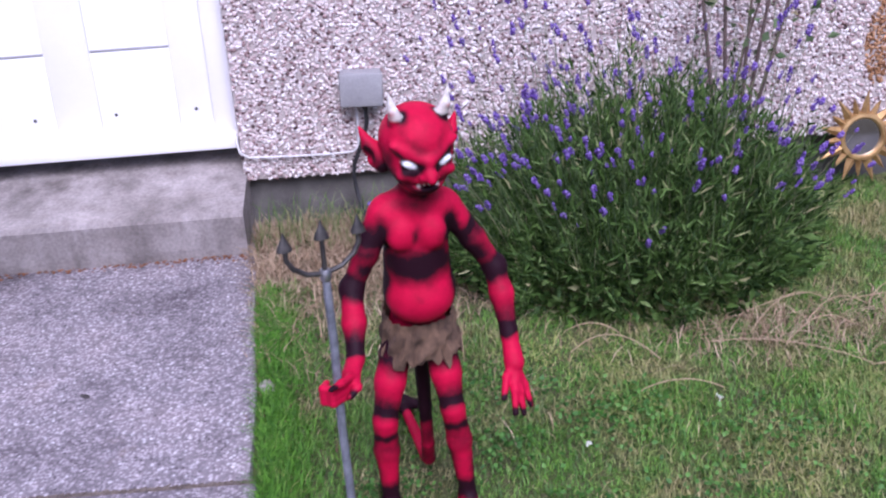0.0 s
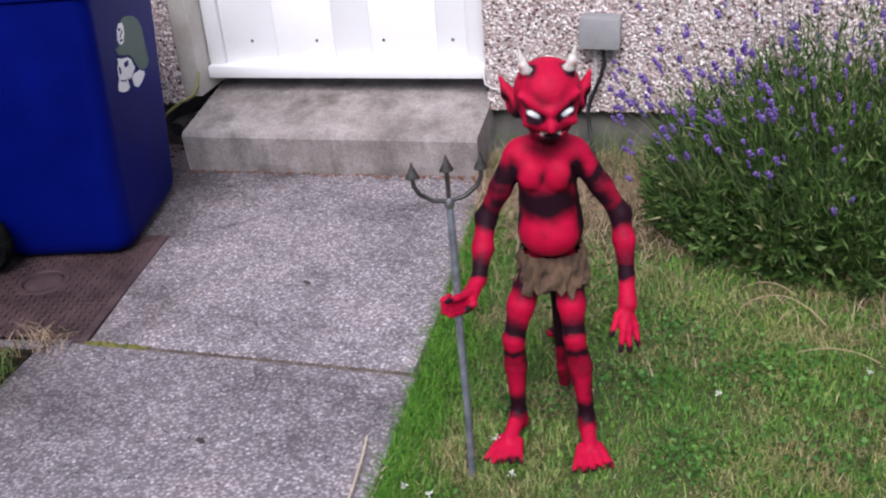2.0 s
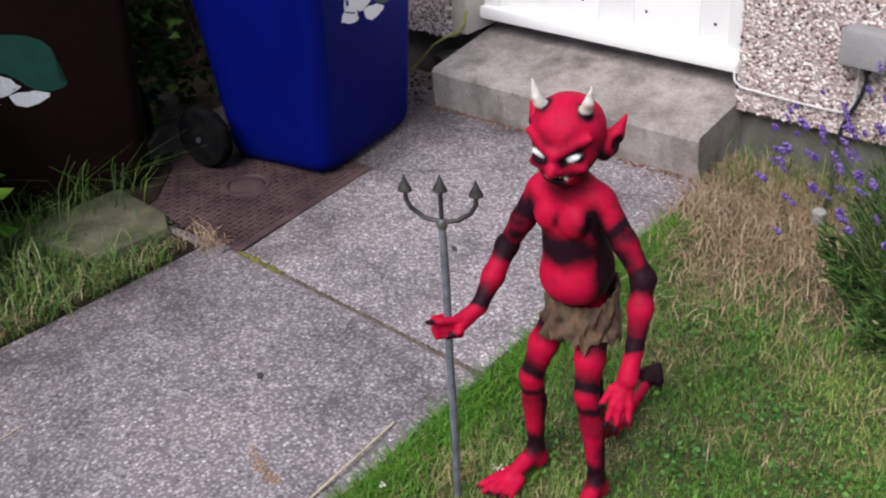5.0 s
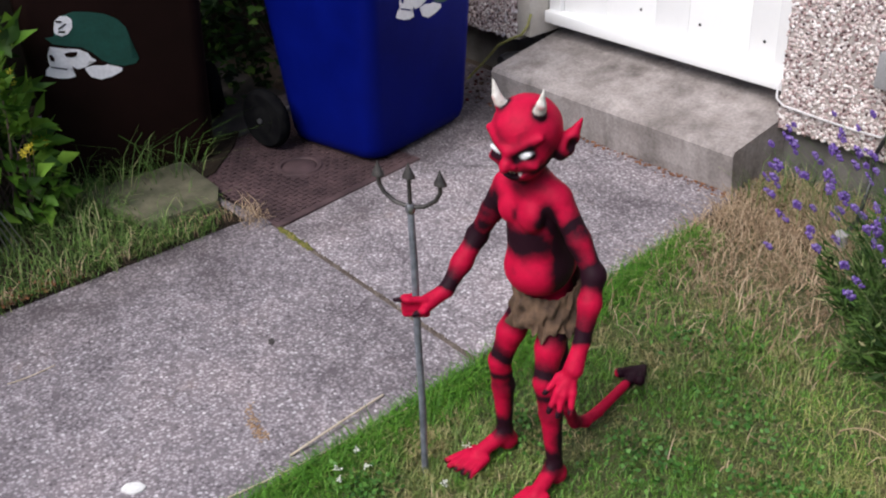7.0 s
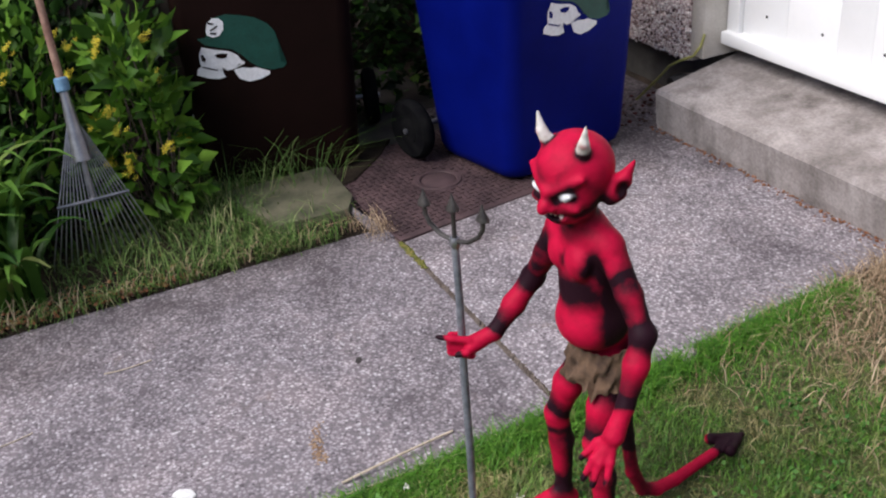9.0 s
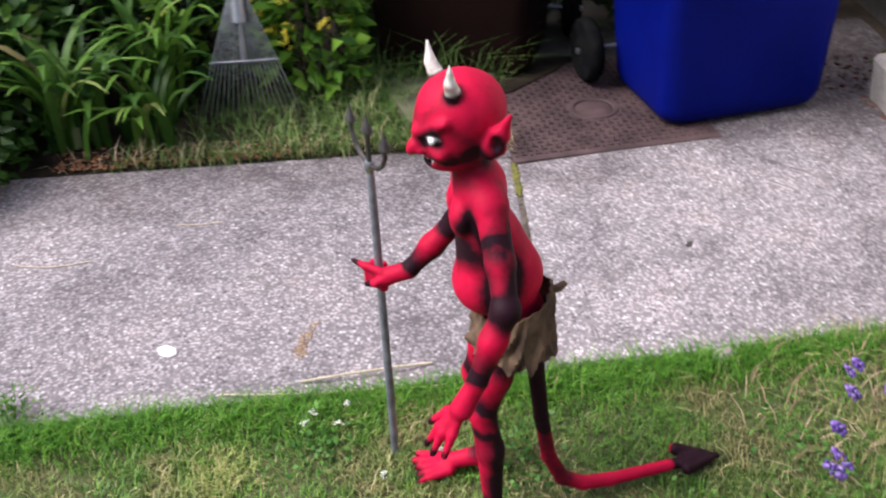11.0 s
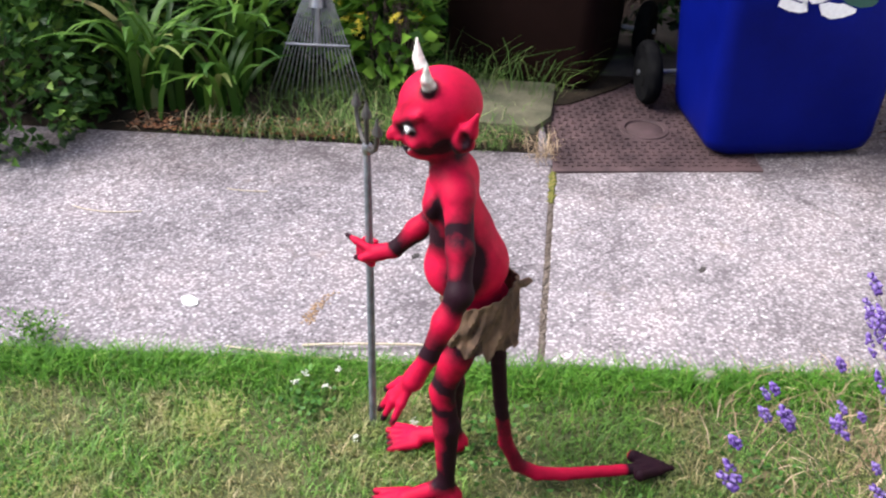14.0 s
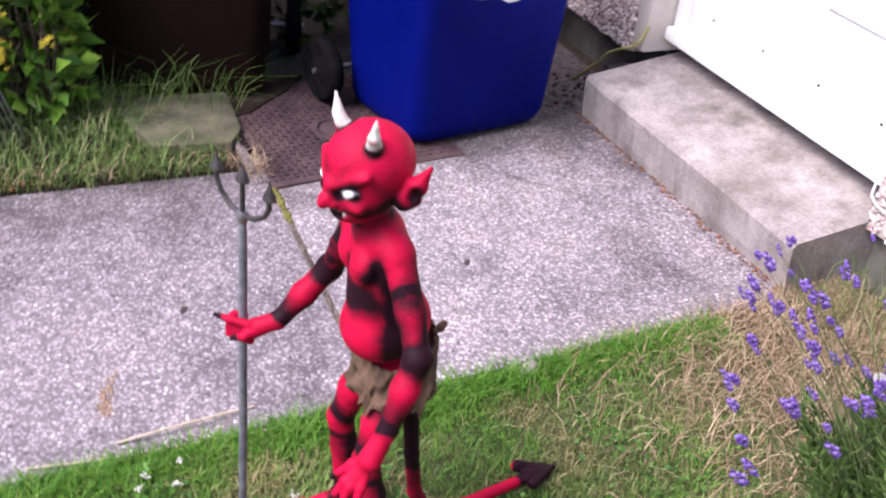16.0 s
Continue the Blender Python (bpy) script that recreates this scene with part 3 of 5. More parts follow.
def skin(f):
    """Corners and four-sided faces of the zero level of a field."""
    neg = f < 0
    c = [neg[i:neg.shape[0] - 1 + i, j:neg.shape[1] - 1 + j, k:neg.shape[2] - 1 + k] for i in (0, 1) for j in (0, 1) for k in (0, 1)]
    total = sum(x.astype(np.int8) for x in c)
    cell = np.argwhere((total > 0) & (total < 8))
    index = np.full(total.shape, -1, np.int64)
    index[tuple(cell.T)] = np.arange(len(cell))
    acc, cnt = np.zeros((len(cell), 3)), np.zeros(len(cell))
    corners = [np.array((i, j, k)) for i in (0, 1) for j in (0, 1) for k in (0, 1)]
    for a in corners:
        for ax in range(3):
            if a[ax] == 0:
                b = a.copy()
                b[ax] = 1
                fa, fb = f[tuple((cell + a).T)], f[tuple((cell + b).T)]
                hit = (fa < 0) != (fb < 0)
                u = np.where(hit, fa / np.where(hit, fa - fb, 1), 0)
                p = a + u[:, None] * (b - a)
                acc[hit] += p[hit]
                cnt[hit] += 1
    verts = LOW + GRID * (cell + acc / cnt[:, None])
    quads = []
    for ax in range(3):
        o1, o2 = [np.eye(3, dtype=int)[i] for i in range(3) if i != ax]
        lo = [slice(None)] * 3
        hi = [slice(None)] * 3
        lo[ax], hi[ax] = slice(0, -1), slice(1, None)
        e = np.argwhere(neg[tuple(lo)] != neg[tuple(hi)])
        e = e[((e - o1 - o2) >= 0).all(1) & (e < np.array(total.shape)).all(1)]
        q = np.stack([index[tuple((e - d).T)] for d in (0 * o1, o1, o1 + o2, o2)], 1)
        inside = neg[tuple(e.T)]
        if ax == 1:
            inside = ~inside
        q[inside] = q[inside][:, ::-1]
        quads.append(q[(q >= 0).all(1)])
    return verts, np.concatenate(quads)


def near(v, a, b, r, soft):
    """1 within r of the stretch from a to b, fading out over soft."""
    a, b = np.array(a, float), np.array(b, float)
    ab = b - a
    h = np.clip(((v - a) @ ab) / max(ab @ ab, 1e-9), 0, 1)
    return np.clip((r + soft - np.linalg.norm(v - a - h[:, None] * ab, axis=1)) / soft, 0, 1)


sv, sf = skin(field)
del field
ink = np.zeros(len(sv))
pv = sv.copy()
for freq, amp in ((47.0, 0.0045), (113.0, 0.0025), (240.0, 0.0016)):
    for k in range(3):
        pv[:, k] += amp * np.sin(freq * sv[:, (k + 1) % 3] + 1.7 * k + 2.0 * np.sin(0.6 * freq * sv[:, (k + 2) % 3]))


def shade(a, b, r, soft, amount=1.0):
    global ink
    ink = np.maximum(ink, amount * near(pv, a, b, r, soft))


def ease(v):
    v = np.clip(v, 0, 1)
    return v * v * (3 - 2 * v)


def dab(c, r, amount=1.0, soft=0.85):
    """An airbrushed dark patch, fading out towards its rim."""
    global ink
    d = np.linalg.norm((pv - np.array(c)) / np.array(r), axis=1)
    ink = np.maximum(ink, amount * ease((1 - d) / soft))


def wipe(c, r, amount=1.0, soft=0.85):
    """A patch left red."""
    global ink
    d = np.linalg.norm((pv - np.array(c)) / np.array(r), axis=1)
    ink = ink * (1 - amount * ease((1 - d) / soft))


def ring(a, b, u, half, soft, amount=1.0, reach=0.045):
    """A dark band round a limb, square to it."""
    global ink
    a, b = np.array(a, float), np.array(b, float)
    ab = b - a
    n = np.linalg.norm(ab)
    along = (pv - a) @ (ab / n)
    off = np.linalg.norm(pv - a - along[:, None] * (ab / n), axis=1)
    ink = np.maximum(ink, amount * ease((half + soft - np.abs(along - u * n)) / soft) * (off < reach))


# airbrushed dark on the ribs, flanks, armpits and neck
dab((0.122, 2.0, 0.668), (0.16, 0.13, 0.066), 0.82, 0.8)
for s in (-1, 1):
    dab((0.122 + s * 0.088, 2.050, 0.640), (0.068, 0.072, 0.19), 1.0, 0.7)
    dab((0.122 + s * 0.072, 2.0, 0.735), (0.036, 0.07, 0.06), 1.0)
    wipe((0.122 + s * 0.029, 1.955, 0.738), (0.042, 0.055, 0.050), 0.95)
wipe((0.122, 1.940, 0.576), (0.082, 0.10, 0.070), 1.0, 0.7)
dab((0.122, 1.97, 0.510), (0.11, 0.11, 0.034), 0.9)
dab((0.122, 1.955, 0.737), (0.013, 0.04, 0.050), 0.75)
dab((0.122, 1.955, 0.699), (0.075, 0.05, 0.016), 0.9)
dab((0.122, 1.955, 0.598), (0.012, 0.03, 0.012), 0.5)
dab((0.130, 2.005, 0.843), (0.070, 0.08, 0.044), 1.0)
dab((0.124, 1.985, 0.803), (0.085, 0.05, 0.028), 0.55)
dab((0.120, 2.10, 0.50), (0.10, 0.06, 0.05), 0.9)
# arms: a line under each shoulder cap, dark elbows, cuffs at the wrists
for sh, el, wr, el_u, wr_u in ((SHL, ELL, WRL, 0.97, 0.93), (SHR, ELR, WRR, 0.92, 0.90)):
    ring(sh, el, 0.30, 0.004, 0.011, 1.0)
    ring(sh, el, 0.42, 0.004, 0.046, 0.62)
    ring(sh, el, el_u, 0.006, 0.036, 0.85)
    ring(el, wr, 0.08, 0.004, 0.036, 0.7)
    ring(el, wr, wr_u, 0.010, 0.009, 0.95)
    ring(el, wr, wr_u - 0.18, 0.002, 0.034, 0.6)
shade((0.262, 2.080, 0.74), (0.298, 2.080, 0.61), 0.014, 0.046, 1.0)
shade((0.220, 2.02, 0.72), (0.258, 2.03, 0.65), 0.004, 0.034, 0.85)
shade((0.006, 2.034, 0.73), (-0.022, 2.020, 0.61), 0.014, 0.046, 1.0)
shade((0.030, 1.99, 0.74), (0.006, 1.98, 0.67), 0.004, 0.034, 0.85)
shade((-0.006, 1.96, 0.575), (-0.010, 1.91, 0.525), 0.004, 0.034, 0.85)
shade((0.285, 2.03, 0.59), (0.292, 2.0, 0.52), 0.002, 0.030, 0.7)
# legs
for hip, knee, ankle in (((0.072, 2.07, 0.46), (0.026, 2.01, 0.285), (0.024, 2.026, 0.075)), ((0.155, 2.07, 0.46), (0.176, 2.01, 0.30), (0.199, 2.024, 0.075))):
    ring(hip, knee, 0.12, 0.026, 0.055, 0.7, 0.055)
    ring(hip, knee, 0.90, 0.003, 0.012, 1.0)
    ring(hip, knee, 0.84, 0.003, 0.036, 0.6)
    ring(knee, ankle, 0.17, 0.003, 0.016, 0.8)
    ring(knee, ankle, 0.34, 0.004, 0.050, 0.38)
    ring(knee, ankle, 0.96, 0.008, 0.045, 0.8)
    k, f_ = Vector(knee), Vector(ankle)
    for side in (-1, 1):
        shade(k.lerp(f_, 0.25) + Vector((side * 0.022, 0.022, 0)), k.lerp(f_, 0.85) + Vector((side * 0.018, 0.018, 0)), 0.006, 0.036, 0.95)
    shade(k.lerp(Vector(hip), 0.8) + Vector((0, 0.03, 0)), k + Vector((0, 0.028, 0)), 0.010, 0.040, 0.9)
shade(TAIL[0], TAIL[2], 0.022, 0.03, 1.0)
shade(TAIL[2], TAIL[4], 0.016, 0.03, 0.5)
shade((0.112, 2.29, 0.006), (0.08, 2.44, 0.006), 0.006, 0.016, 0.55)
shade((0.072, 2.468, 0.03), (0.06, 2.53, 0.02), 0.045, 0.006)
for s in (-1, 1):
    shade(hp(s * 0.010, 0.078, 0.899), hp(s * 0.062, 0.058, 0.922), 0.004, 0.012, 1.0)
    shade(hp(s * 0.018, 0.075, 0.893), hp(s * 0.054, 0.062, 0.900), 0.004, 0.010, 1.0)
    shade(hp(s * 0.047, 0.052, 0.968), hp(s * 0.010, 0.080, 0.924), 0.001, 0.010, 0.45)
    dab(hp(s * 0.050, 0.030, 0.862), (0.032, 0.045, 0.020), 1.0)
    dab(hp(s * 0.068, 0.020, 0.905), (0.016, 0.03, 0.03), 0.55)
    shade(hp(s * 0.03, 0.064, 0.864), hp(s * 0.056, 0.045, 0.868), 0.002, 0.020, 0.7)
    shade(hp(s * 0.088, -0.027, 0.895), hp(s * 0.092, -0.029, 0.912), 0.008, 0.010, 0.8)
    shade(hp(s * 0.062, 0.0, 0.87), hp(s * 0.06, -0.03, 0.855), 0.014, 0.028, 0.95)
    shade(hp(s * 0.044, 0.026, 0.982), hp(s * 0.044, 0.026, 0.982), 0.0155, 0.009, 0.9)
shade(hp(-0.022, 0.060, 0.852), hp(0.022, 0.058, 0.851), 0.003, 0.010, 0.95)
shade(hp(0, 0.06, 0.836), hp(0, 0.03, 0.83), 0.012, 0.022, 0.8)
shade((0.178, 2.045, 0.80), (0.205, 2.06, 0.76), 0.0, 0.03, 0.5)
for tip in ((0.336, 1.925, 0.345), (0.318, 1.905, 0.338), (0.299, 1.896, 0.345), (0.277, 1.906, 0.378), (-0.07, 1.772, 0.518), (-0.035, 1.798, 0.482)):
    shade(tip, tip, 0.010, 0.003)
for (tx, ty), (ax, ay), spread in (((0.008, 1.868), (0.024, 2.024), 0.085), ((0.235, 1.872), (0.199, 2.022), 0.09)):
    d = Vector((tx - ax, ty - ay, 0)).normalized()
    for k in range(5):
        u = k / 4 - 0.5
        tip = Vector((tx, ty, 0.012)) + Vector((-d.y, d.x, 0)) * u * spread + d * (0.006 - 0.022 * abs(u + 0.25))
        shade(tip, tip, 0.006, 0.004)
nails = ink.copy()
for _ in range(9):
    acc, cnt = np.zeros(len(sv)), np.zeros(len(sv))
    for k in range(4):
        np.add.at(acc, sf[:, k], ink[sf[:, (k + 1) % 4]] + ink[sf[:, (k + 3) % 4]])
        np.add.at(cnt, sf[:, k], 2)
    ink = 0.4 * ink + 0.6 * acc / np.maximum(cnt, 1)
ink = 0.78 * ink + 0.22 * nails
bone = np.zeros(len(sv))
for s in (-1, 1):
    bone = np.maximum(bone, near(sv, hp(s * 0.0465, 0.030, 0.994), hp(s * 0.060, 0.036, 1.041), 0.013, 0.003))
for s in range(-2, 3):
    bone = np.maximum(bone, 0.85 * near(sv, hp(s * 0.0092, 0.068 - s * s * 0.0022, 0.8615), hp(s * 0.0092, 0.069 - s * s * 0.0022, 0.857), 0.0028, 0.0025))
glare = np.zeros(len(sv))
for s in (-1, 1):
    up = math.radians(16)
    q = sv - np.array(hp(s * 0.036, 0.07, 0.904))
    side = q @ np.array((CF, SF, 0)) * s
    rise = q[:, 2] - side * math.tan(up)
    ahead = q @ np.array((SF, -CF, 0))
    glare = np.maximum(glare, np.clip(3 - 3 * np.sqrt((side / 0.0155) ** 2 + (rise / 0.0085) ** 2), 0, 1) * (ahead > -0.03))

m, t, b = nodes_of("airbrushed_red_latex")


def attribute(name):
    n = t.nodes.new("ShaderNodeAttribute")
    n.attribute_name = name
    return n.outputs["Fac"]


grain = noise_tex(t, 34, 6, 0.65)
red = ramp(t, noise_tex(t, 20, 6, 0.7), [(0.24, (0.20, 0.002, 0.018)), (0.3, (0.36, 0.003, 0.028)), (0.7, (0.54, 0.004, 0.045))])
wob = t.nodes.new("ShaderNodeMath")
wob.operation = "MULTIPLY_ADD"
t.links.new(grain, wob.inputs[0])
wob.inputs[1].default_value = 0.62
t.links.new(attribute("ink"), wob.inputs[2])
mask = ramp(t, wob.outputs[0], [(0.34, (0.0,)), (1.22, (1.0,))])
col = mix(t, mask, red, (0.016, 0.003, 0.008))
ivory = ramp(t, noise_tex(t, 60, 3), [(0.3, (0.42, 0.38, 0.33)), (0.6, (0.72, 0.69, 0.64))])
col = mix(t, attribute("bone"), col, ivory)
col = mix(t, attribute("glare"), col, (0.82, 0.82, 0.84))
t.links.new(col, b.inputs["Base Color"])
b.inputs["Roughness"].default_value, b.inputs["Specular IOR Level"].default_value = 0.62, 0.14
bump(t, b, mix(t, 0.5, noise_tex(t, 160, 4), noise_tex(t, 45, 4)), 0.35, 0.004)
statue = loose("devil_statue", sv, sf, m)
for key, vals in (("ink", ink), ("bone", bone), ("glare", glare)):
    statue.data.attributes.new(key, "FLOAT", "POINT").data.foreach_set("value", vals.astype(np.float32))
tagged(statue, "red and black horned devil statue standing on the lawn", "statue")

# ---- trident, held in the statue's fist ----
trident = thing("trident", pose(-0.058, 1.826, 0.0, 0, 0, 25), "grey-poled trident with dark arrow-headed prongs", "trident")
part("pole", tube(bmesh.new(), [(0, 0, -0.02), (0.003, 0.0, 0.2), (0.0, 0.001, 0.4), (0.002, 0, 0.6), (0, 0, 0.735)], [0.0085, 0.009, 0.0088, 0.0086, 0.008], 12), POLE, trident, "scuffed grey metal pole")
part("collar", lathe(bmesh.new(), [(0.009, 0.725), (0.0115, 0.73), (0.0115, 0.742), (0.009, 0.748)], 16), STEEL, trident)
part("yoke", tube(bmesh.new(), [(-0.074, 0, 0.812), (-0.073, 0, 0.785), (-0.062, 0, 0.765), (-0.035, 0, 0.746), (0, 0, 0.739), (0.035, 0, 0.746), (0.062, 0, 0.765), (0.073, 0, 0.785), (0.074, 0, 0.812)], 0.0052, 8), DARKMETAL, trident)
part("prong", tube(bmesh.new(), [(0, 0, 0.735), (0, 0, 0.822)], 0.005, 8), DARKMETAL, trident)
for x, z in ((-0.074, 0.806), (0.0, 0.812), (0.074, 0.806)):
    part("arrowhead", lathe(bmesh.new(), [(0.004, 0.001), (0.0155, -0.002), (0.0145, 0.004), (0.0085, 0.015), (0.0045, 0.024), (0.0012, 0.034)], 12, pose(x, 0, z) @ Matrix.Diagonal((1, 0.7, 1, 1))), DARKMETAL, trident)

# ---- loincloth ----
HESSIAN = plain("brown_hessian", (0.055, 0.032, 0.021), (0.19, 0.115, 0.068), 22, 420, 0.95, relief=0.7, dist=0.003)
bm = bmesh.new()
NA, NZ = 96, 12
ragged = np.random.default_rng(3)
rag = np.interp(np.linspace(0, 48, NA, endpoint=False), np.arange(49), np.append(ragged.uniform(-0.012, 0.02, 48) - 0.03 * (ragged.random(48) < 0.16), 0.0))
shells = []
for inner in (0, 1):
    rows_ = []
    for j in range(NZ + 1):
        ring = []
        for i in range(NA):
            a = 2 * math.pi * i / NA
            back = 0.5 + 0.5 * math.sin(a)
            top = 0.512 + 0.045 * back ** 2
            low = 0.424 + 0.8 * rag[i] - 0.012 * back
            u = j / NZ
            z = top + (low - top) * u
            fold = 0.0014 * math.sin(150 * z + 3 * math.sin(2 * a + 1)) + 0.005 * math.sin(9 * a + 6 * u + 4 * u + 1.5 * math.sin(3 * a)) * (0.4 + u) + 0.0025 * math.sin(23 * a + 9 * u)
            pinch = 0.004 * noise.noise((math.cos(a) * 3, math.sin(a) * 3, z * 40))
            rx = 0.076 + 0.012 * u + fold + pinch - 0.003 * inner
            ry = 0.068 + 0.010 * u + 0.012 * u * back + 0.012 * (1 - u) * back + fold + pinch - 0.003 * inner
            ring.append(bm.verts.new((0.116 + rx * math.cos(a), 2.074 - 0.006 * u + ry * math.sin(a), z)))
        rows_.append(ring)
    for p_, q_ in zip(rows_, rows_[1:]):
        for i in range(NA):
            bm.faces.new((p_[i], p_[(i + 1) % NA], q_[(i + 1) % NA], q_[i]))
    shells.append(rows_)
for k in (0, NZ):
    for i in range(NA):
        bm.faces.new((shells[0][k][i], shells[0][k][(i + 1) % NA], shells[1][k][(i + 1) % NA], shells[1][k][i]))
loincloth = tagged(link("loincloth", bm, HESSIAN), "ragged brown hessian loincloth round the statue's hips", "cloth")
part("knot", tube(bmesh.new(), [(0.118, 2.150, 0.54), (0.12, 2.166, 0.546), (0.114, 2.176, 0.550), (0.110, 2.181, 0.546)], [0.007, 0.009, 0.007, 0.003], 8), HESSIAN, loincloth)

# ---- cover plate in the path ----
plate = thing("cover_plate", pose(-1.397, 2.270, 0.0, 0, 0, 6.8), "rusty cast-iron inspection cover with a raised tread", "cover")
part("frame", box(bmesh.new(), -0.76, 0.0, 0.0, 0.738, -0.03, 0.006, 0.004), IRON, plate)
bm = bmesh.new()
for i in range(28):
    for j in range(28):
        x, y = -0.745 + 0.0262 * i, 0.018 + 0.0256 * j
        if math.hypot(x + 0.33, y - 0.38) > 0.1:
            if (i + j) % 2:
                box(bm, x - 0.0095, x + 0.0095, y - 0.003, y + 0.003, 0.005, 0.0105)
            else:
                box(bm, x - 0.003, x + 0.003, y - 0.0095, y + 0.0095, 0.005, 0.0105)
part("tread", bm, IRON, plate)
part("cap", lathe(bmesh.new(), [(0.001, 0.0085), (0.062, 0.0085), (0.066, 0.006), (0.07, 0.006), (0.074, 0.011), (0.09, 0.011), (0.094, 0.004)], 36, pose(-0.33, 0.38, 0)), IRON, plate)
# The bins' shade is put into the hardstanding's dark colour.
pad = tagged(link("ground_slab", prism(bmesh.new(), [(-3.2, 2.28), (-2.2, 2.27), (-2.24, 3.03), (-3.2, 3.03)], -0.12, -0.002), DARKCONC), "concrete hardstanding coloured dark for the shade under the bins", "paving", kind="structure")

# Earth over the cover's corner, with the bins' shadow put into its colour.
link("shaded_silt", prism(bmesh.new(), [(-2.25, 2.262), (-1.93, 2.262), (-1.95, 2.33), (-2.12, 2.52), (-2.25, 2.62)], -0.02, 0.016, bevel=0.006), DARKEARTH, path)

# ---- joint between the slabs, with moss ----
MOSS = islands("moss", [(0.0, (0.09, 0.10, 0.02)), (0.6, (0.16, 0.16, 0.035)), (1.0, (0.24, 0.19, 0.07))], 0.9)
DIRT = plain("joint_dirt", (0.10, 0.075, 0.06), (0.22, 0.18, 0.15), 25, 120, 0.95, relief=0.8, dist=0.006)
link("joint_filler", prism(bmesh.new(), [(-1.47, 2.255), (-0.31, 2.218), (-0.31, 2.246), (-1.47, 2.283)], -0.06, -0.004), DIRT, path)


def crumbs(name, n, place_of, size, material, parent=None, seed=1):
    """Many small uneven crumbs, in one mesh."""
    g = np.random.default_rng(seed)
    base = np.array([(1, 0, 0), (-1, 0, 0), (0, 1, 0), (0, -1, 0), (0, 0, 1), (0, 0, -1)], float)
    tri = np.array([(0, 2, 4), (2, 1, 4), (1, 3, 4), (3, 0, 4), (2, 0, 5), (1, 2, 5), (3, 1, 5), (0, 3, 5)])
    c = np.array([place_of(g) for _ in range(n)])
    s = g.uniform(*size, (n, 1, 1)) * g.uniform(0.6, 1.3, (n, 6, 1)) * np.array((1, 1, 0.5))
    v = c[:, None, :] + base[None] * s
    return loose(name, v.reshape(-1, 3), (tri[None] + 6 * np.arange(n)[:, None, None]).reshape(-1, 3), material, parent)


tagged(crumbs("moss", 260, lambda g: (lambda u: (-1.40 + 0.22 * u, 2.268 - 0.008 * u + g.normal(0, 0.006), 0.0))(g.random()), (0.003, 0.008), MOSS, path), kind="stuff")
tagged(crumbs("joint_dirt", 420, lambda g: (lambda u: (-1.2 + 0.88 * u, 2.261 - 0.03 * u + g.normal(0, 0.006), -0.002))(g.random()), (0.002, 0.007), DIRT, path, 2), kind="stuff")
RUST = islands("fallen_petals", [(0.0, (0.16, 0.06, 0.03)), (0.5, (0.3, 0.13, 0.06)), (1.0, (0.12, 0.08, 0.06))], 0.9)
tagged(crumbs("leaf_litter", 230, lambda g: (g.uniform(-1.72, -0.42), 3.612 - abs(g.normal(0, 0.018)), 0.003), (0.003, 0.009), RUST, None, 4), "rust-coloured leaf crumbs along the foot of the step", "leaf litter", kind="stuff")
tagged(crumbs("leaf_litter", 90, lambda g: (g.uniform(-2.1, -1.76), g.uniform(3.5, 3.85), 0.004), (0.004, 0.014), islands("red_litter", [(0.0, (0.14, 0.02, 0.02)), (0.5, (0.07, 0.045, 0.035)), (1.0, (0.2, 0.13, 0.10))], 0.9), None, 5), "red and brown litter between bin and step", "leaf litter", kind="stuff")

# ---- pebbles of the wall ----
PEBBLE = islands("dash_pebbles", [(0.0, (0.06, 0.038, 0.038)), (0.09, (0.20, 0.12, 0.115)), (0.24, (0.46, 0.34, 0.325)), (0.48, (0.64, 0.54, 0.52)), (0.75, (0.76, 0.69, 0.66)), (1.0, (0.88, 0.85, 0.83))], 0.6)
RUSTY = islands("rust_stained_pebbles", [(0.0, (0.12, 0.05, 0.025)), (0.5, (0.32, 0.16, 0.07)), (1.0, (0.5, 0.3, 0.17))], 0.7)
PHI = (1 + 5 ** 0.5) / 2
ICO = np.array([(s * a, t_ * b_, 0) for a, b_ in ((1, PHI),) for s in (-1, 1) for t_ in (-1, 1)], float) / 1.9
ICO = np.concatenate([ICO, ICO[:, [2, 0, 1]], ICO[:, [1, 2, 0]]])
hull = bmesh.new()
for v in ICO:
    hull.verts.new(v)
bmesh.ops.convex_hull(hull, input=hull.verts[:])
hull.verts.index_update()
ICO_V = np.array([v.co[:] for v in hull.verts])
ICO_F = np.array([[v.index for v in f.verts] for f in hull.faces])
hull.free()


